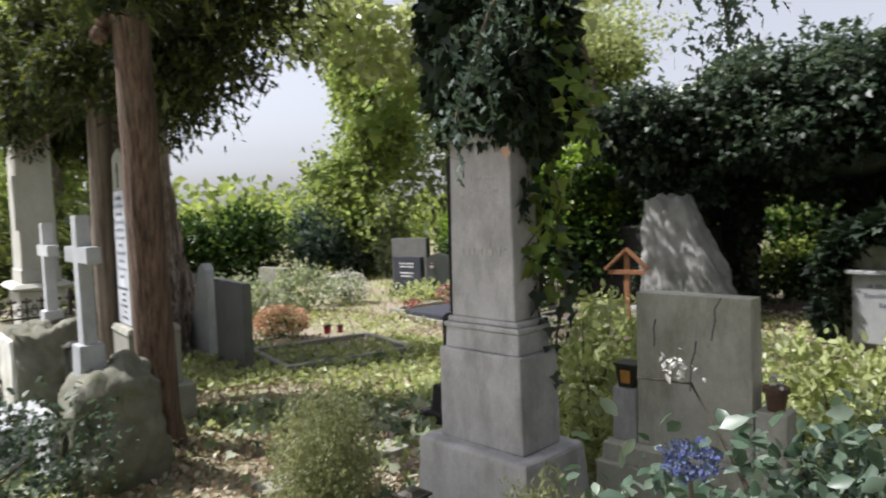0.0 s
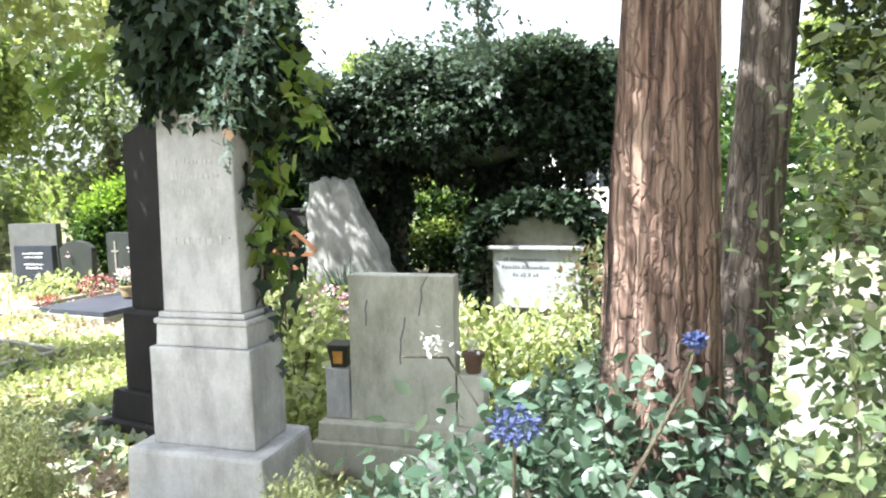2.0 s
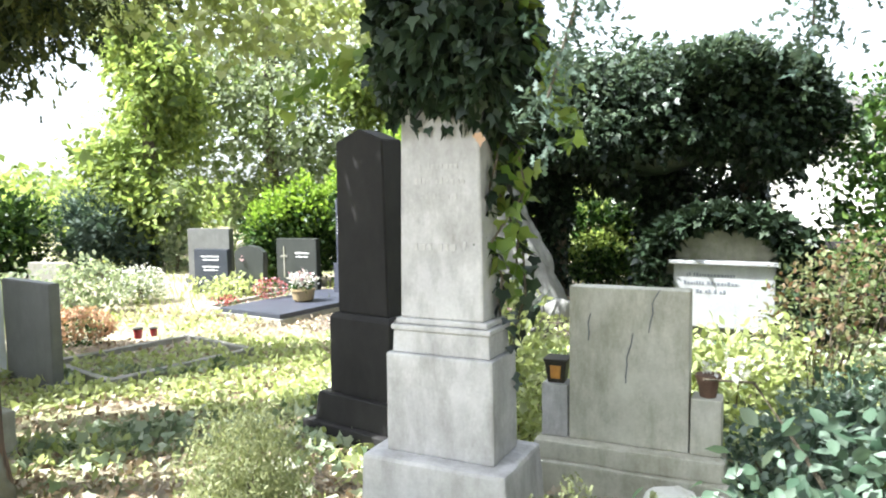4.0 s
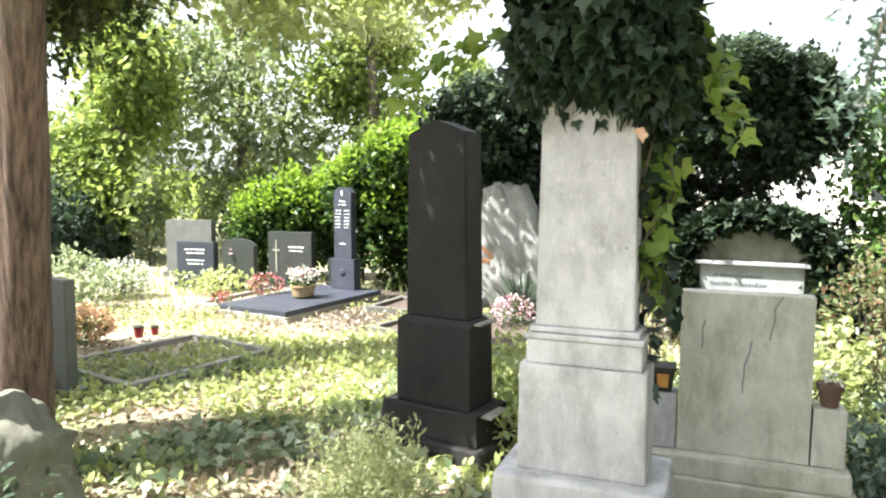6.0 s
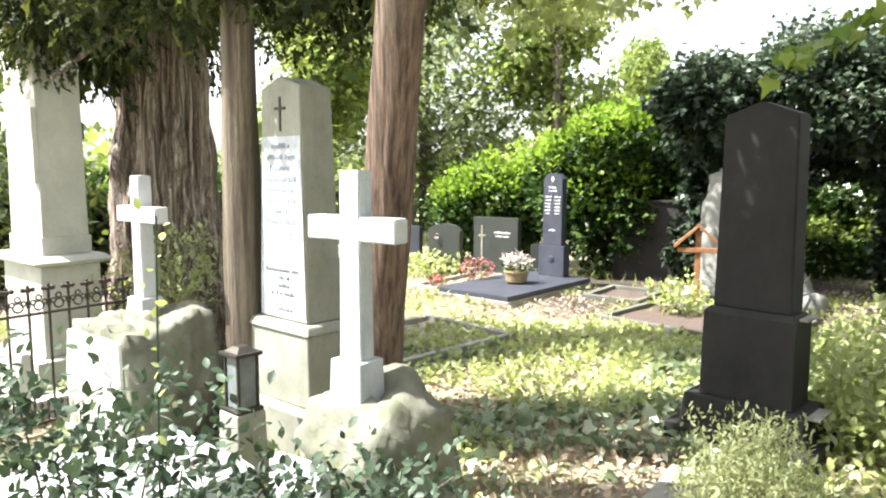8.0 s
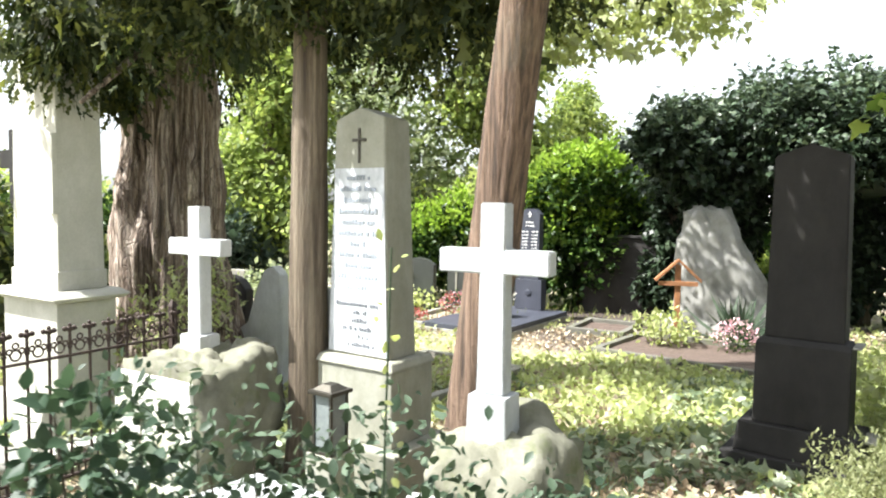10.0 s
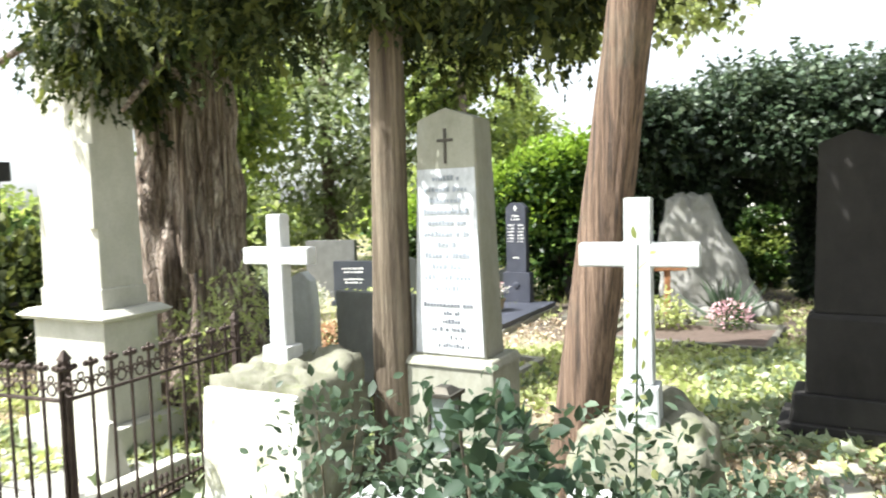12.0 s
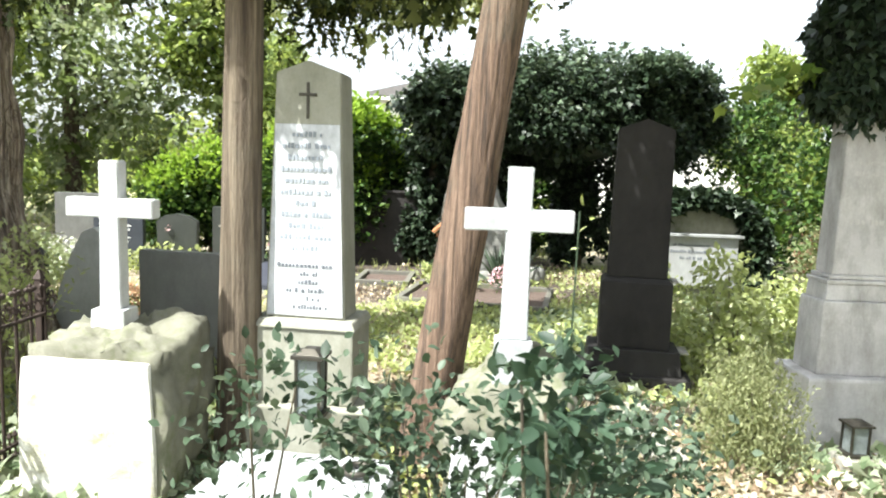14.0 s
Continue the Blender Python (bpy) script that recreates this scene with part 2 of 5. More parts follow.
LIME = leafy("lime leaf", [(0.29, 0.34, 0.12), (0.40, 0.45, 0.17), (0.50, 0.54, 0.26), (0.36, 0.39, 0.23)], 0.4, 0.45, 0.5)
GRASS = leafy("grass blade", [(0.20, 0.25, 0.07), (0.29, 0.33, 0.10), (0.39, 0.42, 0.15), (0.43, 0.42, 0.21)], 0.6, 0.5)
LITTER = leafy("dry leaf", [(0.20, 0.14, 0.09), (0.33, 0.25, 0.17), (0.46, 0.38, 0.28), (0.58, 0.52, 0.42)], 0.8, 0.2)
WHITE_PETAL = leafy("white petal", [(0.62, 0.62, 0.58), (0.74, 0.72, 0.70)], 0.6, 0.3)
PINK_PETAL = leafy("pink petal", [(0.55, 0.25, 0.33), (0.66, 0.42, 0.48), (0.72, 0.60, 0.62)], 0.6, 0.3)
RED_PETAL = leafy("red petal", [(0.38, 0.06, 0.06), (0.48, 0.14, 0.14)], 0.6, 0.3)
RUSSET = leafy("russet leaf", [(0.14, 0.075, 0.045), (0.19, 0.15, 0.08), (0.17, 0.20, 0.09), (0.11, 0.14, 0.06), (0.22, 0.26, 0.12)], 0.5, 0.4)
ORANGE_PETAL = leafy("orange petal", [(0.55, 0.30, 0.17), (0.64, 0.42, 0.28), (0.46, 0.29, 0.18)], 0.6, 0.3)
BLUE_PETAL = leafy("blue petal", [(0.045, 0.06, 0.17), (0.08, 0.10, 0.25), (0.15, 0.19, 0.32)], 0.6, 0.3)


def soil():
    m, nt, b = shader("cemetery soil")
    n1, n2, n3 = noise_node(nt, 0.55), noise_node(nt, 5, detail=10, rough=0.75), noise_node(nt, 45, detail=6, rough=0.7)
    earth = ramp(nt, n2, [(0.3, (0.18, 0.14, 0.105)), (0.55, (0.33, 0.27, 0.215)), (0.75, (0.50, 0.435, 0.36))])
    green = ramp(nt, n3, [(0.3, (0.16, 0.18, 0.07)), (0.7, (0.32, 0.34, 0.15))])
    col = mix(nt, ramp(nt, n1, [(0.44, (0.05,) * 3), (0.60, (0.8,) * 3)]), earth, green)
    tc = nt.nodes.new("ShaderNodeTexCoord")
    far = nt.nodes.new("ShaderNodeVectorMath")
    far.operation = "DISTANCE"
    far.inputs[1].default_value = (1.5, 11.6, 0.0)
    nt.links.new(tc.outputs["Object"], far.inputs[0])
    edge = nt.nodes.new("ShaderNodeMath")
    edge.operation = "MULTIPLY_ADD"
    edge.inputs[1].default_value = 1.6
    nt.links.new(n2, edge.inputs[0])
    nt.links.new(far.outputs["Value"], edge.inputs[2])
    # ground colour turns darker around this point, with a noisy edge
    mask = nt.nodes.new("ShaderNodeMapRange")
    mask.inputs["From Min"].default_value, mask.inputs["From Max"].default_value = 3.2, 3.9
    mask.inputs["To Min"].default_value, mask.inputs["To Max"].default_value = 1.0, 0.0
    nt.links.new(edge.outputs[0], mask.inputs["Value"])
    dark_ground = ramp(nt, n3, [(0.3, (0.04, 0.03, 0.024)), (0.7, (0.105, 0.08, 0.062))])
    col = mix(nt, mask.outputs[0], col, dark_ground)
    nt.links.new(col, b.inputs["Base Color"])
    b.inputs["Roughness"].default_value = 0.95
    bump(nt, b, n3, 0.8, 0.03)
    return m


SOIL = soil()
DARK_SOIL = plain("dark bed soil", (0.085, 0.06, 0.048), 0.95, 0, 0.45, 30, 0.8)


# ---- builders ----
def thing(name, x, y, z=0.0, rz=0.0, label="", category="", group="", kind=""):
    ob = new(name)
    ob.empty_display_size = 0.1
    ob.matrix_basis = pose(x, y, z, 0, 0, rz)
    return tagged(ob, label, category, group, kind)


def part(name, bm, material, parent=None, label="", smooth=False):
    me = bm
    if isinstance(bm, bmesh.types.BMesh):
        me = bpy.data.meshes.new(name)
        bm.normal_update()
        bm.to_mesh(me)
        bm.free()
    if not me.materials:
        me.materials.append(material)
    if smooth:
        me.polygons.foreach_set("use_smooth", [True] * len(me.polygons))
    ob = new(name, me)
    ob.parent = parent
    if label:
        ob["label"] = label
    return ob


def block(*specs, bevel=0.008, seg=2, rough=0.0, cuts=0):
    """Bevelled blocks: (cx, cy, z0, z1, width, depth[, top width, top depth])."""
    bm = bmesh.new()
    for cx, cy, z0, z1, w, d, *top in specs:
        tw, td = top if top else (w, d)
        vs = [bm.verts.new((cx + sx * a / 2, cy + sy * b2 / 2, z)) for z, a, b2 in ((z0, w, d), (z1, tw, td)) for sx, sy in ((-1, -1), (1, -1), (1, 1), (-1, 1))]
        for f in ((3, 2, 1, 0), (4, 5, 6, 7), (0, 1, 5, 4), (1, 2, 6, 5), (2, 3, 7, 6), (3, 0, 4, 7)):
            bm.faces.new([vs[i] for i in f])
    if bevel:
        bmesh.ops.bevel(bm, geom=bm.edges[:], offset=bevel, segments=seg, affect="EDGES", profile=0.6)
    if cuts:
        bmesh.ops.subdivide_edges(bm, edges=[e for e in bm.edges if e.calc_length() > 0.1], cuts=cuts, use_grid_fill=True)
    if rough:
        for v in bm.verts:
            v.co += Vector(noise.noise_vector(v.co * 9)) * rough
    return bm


def prism(outline, thick, bevel=0.006, y0=0.0):
    """An upright slab: outline in (x, z), from y0 back by thick."""
    bm = bmesh.new()
    front = [bm.verts.new((x, y0, z)) for x, z in outline]
    back = [bm.verts.new((x, y0 + thick, z)) for x, z in outline]
    bm.faces.new(front)
    bm.faces.new(back[::-1])
    k = len(outline)
    for i in range(k):
        bm.faces.new((front[i], back[i], back[(i + 1) % k], front[(i + 1) % k]))
    bmesh.ops.recalc_face_normals(bm, faces=bm.faces[:])
    if bevel:
        bmesh.ops.bevel(bm, geom=bm.edges[:], offset=bevel, segments=2, affect="EDGES")
    return bm


def lathe(profile, sides=20):
    """A turned shape: (radius, z) from below to above."""
    bm = bmesh.new()
    rings = [[bm.verts.new((r * math.cos(2 * math.pi * i / sides), r * math.sin(2 * math.pi * i / sides), z)) for i in range(sides)] for r, z in profile]
    for a, b2 in zip(rings, rings[1:]):
        for i in range(sides):
            bm.faces.new((a[i], a[(i + 1) % sides], b2[(i + 1) % sides], b2[i]))
    bm.faces.new(rings[0][::-1])
    bm.faces.new(rings[-1])
    return bm


def boulder(w, d, h, seed, square=0.5, rough=0.12, level=4):
    bm = bmesh.new()
    bmesh.ops.create_icosphere(bm, subdivisions=level, radius=1)
    for v in bm.verts:
        c = v.co.copy()
        k = max(abs(c.x), abs(c.y), abs(c.z))
        c = c.lerp(c / k * 0.92, square)
        q = c * 1.7 + Vector((seed * 7.3, seed * 3.1, seed))
        c *= 1 + rough * noise.fractal(q, 0.9, 2.2, 5) + rough * 0.5 * (noise.cell(q * 1.6) - 0.5)
        v.co = Vector((c.x * w / 2, c.y * d / 2, (c.z + 0.72) * h / 1.66))
    return bm


def tube(points, radii, sides=10, ridges=0.0, seed=0, lump=0.0, freq=11):
    """A round limb along points; ridges roughen its bark, lump its outline."""
    bm = bmesh.new()
    rings = []
    pts = [Vector(p) for p in points]
    for i, (p, r) in enumerate(zip(pts, radii)):
        d = (pts[min(i + 1, len(pts) - 1)] - pts[max(i - 1, 0)]).normalized()
        a = d.orthogonal().normalized() if abs(d.z) < 0.7 else Vector((1, 0, 0)) - d * d.x
        a.normalize()
        b2 = d.cross(a)
        ring = []
        for s in range(sides):
            t = 2 * math.pi * s / sides
            k = 1.0
            if ridges:
                k += ridges * noise.noise(Vector((math.cos(t) * freq / 3, math.sin(t) * freq / 3, p.z * 0.9 + seed)))
                k += ridges * 0.6 * noise.noise(Vector((math.cos(t) * freq, math.sin(t) * freq, p.z * 2.1 + seed)))
            if lump:
                k += lump * noise.noise(Vector((math.cos(t) * 1.2, math.sin(t) * 1.2, p.z * 1.1 + seed * 3)))
            ring.append(bm.verts.new(p + (a * math.cos(t) + b2 * math.sin(t)) * r * k))
        rings.append(ring)
    for a, b2 in zip(rings, rings[1:]):
        for s in range(sides):
            bm.faces.new((a[s], a[(s + 1) % sides], b2[(s + 1) % sides], b2[s]))
    bm.faces.new(rings[0][::-1])
    bm.faces.new(rings[-1])
    return bm


SHAPES = {   # a leaf in its own plane: across, along, up; its faces
    "leaf": ([(0, 0, 0), (-0.28, 0.35, 0.06), (-0.22, 0.7, 0.05), (0, 1, -0.06), (0.22, 0.7, 0.05), (0.28, 0.35, 0.06), (0, 0.5, 0)], [(0, 6, 1), (1, 6, 2), (2, 6, 3), (3, 6, 4), (4, 6, 5), (5, 6, 0)]),
    "ivy": ([(0, 0, 0), (-0.34, -0.08, 0.02), (-0.5, 0.32, 0.08), (-0.2, 0.5, 0.03), (0, 1, -0.08), (0.2, 0.5, 0.03), (0.5, 0.32, 0.08), (0.34, -0.08, 0.02)], [(0, 3, 2, 1), (0, 5, 4, 3), (0, 7, 6, 5)]),
    "diamond": ([(0, 0, 0), (-0.3, 0.5, 0.08), (0, 1, -0.04), (0.3, 0.5, 0.08)], [(0, 2, 1), (0, 3, 2)]),
    "spray": ([(0, 0, 0), (-0.16, 0.3, 0.03), (-0.05, 0.4, 0), (-0.2, 0.62, 0.03), (-0.04, 0.66, 0), (0, 1, -0.06), (0.04, 0.66, 0), (0.2, 0.62, 0.03), (0.05, 0.4, 0), (0.16, 0.3, 0.03)], [(0, 2, 1), (0, 8, 4, 2), (2, 4, 3), (4, 6, 5), (6, 8, 7), (8, 0, 9), (4, 8, 6)]),
    "blade": ([(-0.05, 0, 0), (0.05, 0, 0), (0.035, 0.55, 0.06), (-0.035, 0.55, 0.06), (0, 1, 0.2)], [(0, 1, 2, 3), (3, 2, 4)]),
}


def foliage(name, pts, along, size, shape="leaf", spread=0.6, jitter=0.3):
    """One mesh of leaves at pts; along: the way they point (one vector, or one each)."""
    pts = np.asarray(pts, float)
    n = len(pts)
    tv, tf = SHAPES[shape]
    tv = np.array(tv, float)
    y = np.broadcast_to(np.asarray(along, float), (n, 3)) + rng.normal(0, spread, (n, 3))
    y /= np.linalg.norm(y, axis=1, keepdims=True) + 1e-9
    ref = rng.normal(0, 0.6, (n, 3)) + np.array((0, 0, 1.0))
    x = np.cross(y, ref)
    x /= np.linalg.norm(x, axis=1, keepdims=True) + 1e-9
    z = np.cross(x, y)
    s = size * (1 + jitter * rng.uniform(-1, 1, n))
    co = pts[:, None] + s[:, None, None] * (tv[None, :, 0, None] * x[:, None] + tv[None, :, 1, None] * y[:, None] + tv[None, :, 2, None] * z[:, None])
    me = bpy.data.meshes.new(name)
    k = len(tv)
    loops = np.concatenate([np.array(f) for f in tf])
    sizes = np.array([len(f) for f in tf])
    me.vertices.add(n * k)
    me.vertices.foreach_set("co", co.reshape(-1))
    me.loops.add(n * len(loops))
    me.loops.foreach_set("vertex_index", (loops[None] + k * np.arange(n)[:, None]).reshape(-1).astype(np.int32))
    me.polygons.add(n * len(sizes))
    starts = np.concatenate([[0], np.cumsum(sizes)[:-1]])
    me.polygons.foreach_set("loop_start", (starts[None] + len(loops) * np.arange(n)[:, None]).reshape(-1).astype(np.int32))
    me.update(calc_edges=True)
    return me


def cloud(blobs, density=1.0, shell=0.55, uneven=0.28):
    """Points in lumpy blobs (x, y, z, rx, ry, rz, count), thicker towards the outside; and the way out."""
    pts, out = [], []
    for x, y, z, rx, ry, rz, count in blobs:
        n = int(count * density)
        d = rng.normal(0, 1, (n, 3))
        d /= np.linalg.norm(d, axis=1, keepdims=True)
        r = shell + (1 - shell) * rng.random(n) ** 0.6
        ph = rng.uniform(0, 6.28, 6)
        lump = np.sin(d[:, 0] * 5 + ph[0]) * np.sin(d[:, 1] * 5 + ph[1]) + 0.7 * np.sin(d[:, 2] * 8 + ph[2]) * np.sin(d[:, 0] * 9 + ph[3])
        r = r * (1 + uneven * lump) * (1 + 0.07 * rng.normal(0, 1, n))
        keep = np.sin(d[:, 0] * 7 + ph[4]) * np.sin(d[:, 1] * 7 + ph[5]) * np.sin(d[:, 2] * 6 + ph[2]) > -0.55 + 0.3 * rng.random(n) - 0.25
        p = np.array((x, y, z)) + d * r[:, None] * np.array((rx, ry, rz))
        pts.append(p[keep])
        out.append(d[keep])
    return np.concatenate(pts), np.concatenate(out)


def bars(parent, rows, y, material, z_top, step, height, name="inscription_line"):
    """Unreadable lettering: rows of (centre x, width), each broken into word-like bars."""
    r = random.Random(int(abs(z_top) * 1000) + len(rows))
    for i, (cx, w) in enumerate(rows):
        bm = bmesh.new()
        x, end = cx - w / 2, cx + w / 2
        z = z_top - i * step
        while x < end - 0.004:
            ww = min(end - x, height * r.uniform(0.35, 0.75))
            hh = height * r.choice((0.7, 0.7, 1.0))
            vs = [bm.verts.new((a, b2, c)) for a, b2, c in ((x, y, z), (x + ww, y, z), (x + ww, y, z + hh), (x, y, z + hh), (x, y + 0.004, z), (x + ww, y + 0.004, z), (x + ww, y + 0.004, z + hh), (x, y + 0.004, z + hh))]
            for f in ((0, 1, 2, 3), (4, 7, 6, 5), (0, 4, 5, 1), (1, 5, 6, 2), (2, 6, 7, 3), (3, 7, 4, 0)):
                bm.faces.new([vs[k] for k in f])
            x += ww + height * (0.25 if r.random() < 0.8 else 0.8)
        tagged(part(name, bm, material, parent), kind="stuff")


# ---- ground ----
def ground_sheet():
    k = 150
    g = np.linspace(-1, 1, k)
    c = np.sinh(g * 6.2) / np.sinh(6.2) * 900
    bm = bmesh.new()
    vs = []
    for yy in c:
        for xx in c:
            p = Vector((xx - 2, yy + 6, 0))
            near = math.exp(-(xx * xx + yy * yy) / 900)
            z = near * (0.035 * noise.noise(p * 0.7) + 0.02 * noise.noise(p * 2.3)) - 0.012
            vs.append(bm.verts.new((p.x, p.y, z)))
    for j in range(k - 1):
        for i in range(k - 1):
            bm.faces.new((vs[j * k + i], vs[j * k + i + 1], vs[(j + 1) * k + i + 1], vs[(j + 1) * k + i]))
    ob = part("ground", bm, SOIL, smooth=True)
    return tagged(ob, "uneven cemetery ground of earth, moss and thin grass", "ground", kind="structure")


ground_sheet()


def in_box(n, x0, x1, y0, y1, z=0.0):
    return np.column_stack((rng.uniform(x0, x1, n), rng.uniform(y0, y1, n), np.full(n, z)))


def patchy(p, scale, level, seed=0.0):
    keep = [noise.noise(Vector((a * scale + seed, b2 * scale, seed))) > level for a, b2, _ in p]
    return p[np.array(keep)]


def stuff(name, me, material, label, category):
    return tagged(part(name, me, material), label, category, kind="stuff")


# Beds and graves keep their own planting: the lawn's cover stops at them.
BEDS = [(-3.17, 8.30, -46, 1.3, 1.6), (0.12, 9.15, -46, 1.9, 1.5), (-0.1, 10.95, -38, 0.8, 1.0), (-2.45, 11.75, -38, 0.75, 1.7), (-1.916, 11.05, -42, 1.3, 2.2)]


def off_slabs(p, margin=0.02):
    for k, (x, y, rz, w, ln) in enumerate(BEDS):
        c, s2 = math.cos(math.radians(rz)), math.sin(math.radians(rz))
        q = p[:, :2] - np.array((x, y))
        u, v = q @ np.array((c, s2)), q @ np.array((-s2, c))
        inside = (abs(u) < w / 2 + margin) & (v > -margin) & (v < ln + margin)
        if k in (0, 3):
            inside &= ~((abs(u) < w / 2 - 0.13) & (v > 0.13) & (v < ln - 0.13))
        p = p[~inside]
    return p


def thinned(p):
    """The cover gives way to darker ground and litter behind the lawn, under the thicket."""
    n = np.array([noise.noise(Vector((a * 1.1, b2 * 1.1, 14.0))) for a, b2, _ in p])
    d = (p[:, 1] - 9.6) + 0.75 * (p[:, 0] - 0.3) * (p[:, 0] > -1.2) + 0.9 * n
    return p[(d < 0) | (rng.random(len(p)) < 0.25)]


def ragged(p, y0, x0=-7.5, x1=4.5):
    """Frays the edges of a cover of leaves."""
    n = np.array([noise.noise(Vector((a * 1.3, b2 * 1.3, 4.0))) + 0.4 * noise.noise(Vector((a * 5, b2 * 5, 9.0))) for a, b2, _ in p])
    edge = np.minimum(np.minimum(p[:, 1] - y0, p[:, 0] - x0), x1 - p[:, 0])
    return p[edge > 0.45 + 0.8 * n + 0.25 * rng.random(len(p))]


def bare(p):
    """Thins the cover where the earth in front of the lawn lies bare."""
    d = ((p[:, 0] + 1.7) / 1.3) ** 2 + ((p[:, 1] - 5.2) / 0.9) ** 2
    return p[(d > 1.0) | (rng.random(len(p)) < 0.3 * d)]


p = ragged(bare(thinned(off_slabs(patchy(in_box(62000, -8.0, 5.0, 4.3, 11.8, 0.0), 0.55, -0.16, 3)))), 4.3, -8.0, 5.0)
stuff("ground_cover", foliage("ground_cover", p + rng.uniform(0, 1, (len(p), 1)) * np.array((0, 0, 0.075)), (0.0, -0.1, 0.15), 0.072, "leaf", 0.5), LIME, "light green leafy ground cover spreading over the lawn", "ground cover")
p = ragged(bare(off_slabs(patchy(in_box(24000, -8, 5.5, 2.8, 8.4), 0.6, -0.12, 9))), 2.8, -8.0, 5.5)
stuff("ivy_carpet", foliage("ivy_carpet", p + rng.uniform(0, 1, (len(p), 1)) * np.array((0, 0, 0.09)), (0, -0.2, 0.08), 0.085, "ivy", 0.5), GROUND_IVY, "ground ivy carpet with grey-green leaves", "ground cover")
p = thinned(off_slabs(patchy(in_box(60000, -9, 6, 5.5, 17), 0.45, -0.15, 5)))
stuff("grass", foliage("grass", p, (0, 0, 0.7), 0.055, "blade", 0.6), GRASS, "thin short grass between the graves", "grass")
p = in_box(90000, -30, 30, 12, 42)
stuff("far_grass", foliage("far_grass", p[rng.random(len(p)) < 0.5], (0, 0, 1), 0.17, "blade", 0.5), GRASS, "grass further back in the cemetery", "grass")
p = np.concatenate((off_slabs(patchy(in_box(34000, -7, 4.5, 4.0, 12.5, 0.012), 0.8, -0.08, 21)), in_box(3200, -3.2, -0.3, 4.3, 6.2, 0.012)))
stuff("leaf_litter", foliage("leaf_litter", p + rng.uniform(0, 1, (len(p), 1)) * np.array((0, 0, 0.02)), (0.5, 0, 0), 0.055, "diamond", 1.2), LITTER, "dry fallen leaves scattered on the earth", "leaf litter")


# ---- large monuments ----
def ivy_monument():
    t = thing("monument", -0.04, 4.71, 0.03, -34, "grey sandstone grave pillar on a stepped base, overgrown with ivy", "gravestone")
    part("plinth", block((0, -0.06, -0.08, 0.44, 0.80, 0.54, 0.74, 0.48), bevel=0.02, rough=0.006, cuts=3), GREY_STONE, t)
    part("base", block((0, -0.06, 0.44, 0.925, 0.565, 0.31, 0.555, 0.30), bevel=0.012, rough=0.004, cuts=2), GREY_STONE, t)
    part("upper_base", block((0, -0.06, 0.925, 1.035, 0.51, 0.255, 0.50, 0.245), bevel=0.01), GREY_STONE, t)
    part("moulding", block((0, -0.06, 1.035, 1.062, 0.52, 0.265), (0, -0.06, 1.064, 1.092, 0.48, 0.235), bevel=0.009, seg=3), GREY_STONE, t)
    part("shaft", block((0, -0.06, 1.092, 2.35, 0.435, 0.21, 0.395, 0.18), bevel=0.012, rough=0.003, cuts=3), GREY_STONE, t)
    part("cap", block((0, -0.06, 2.35, 2.45, 0.47, 0.25), (0, -0.06, 2.45, 2.70, 0.36, 0.2, 0.2, 0.14), bevel=0.015), GREY_STONE, t)
    bars(t, [(0, 0.22), (0, 0.26), (0, 0.20)], -0.1605, FADED_LETTERS, 1.80, 0.07, 0.03)
    bars(t, [(0, 0.27)], -0.1645, FADED_LETTERS, 1.42, 0.07, 0.045)


ivy_monument()


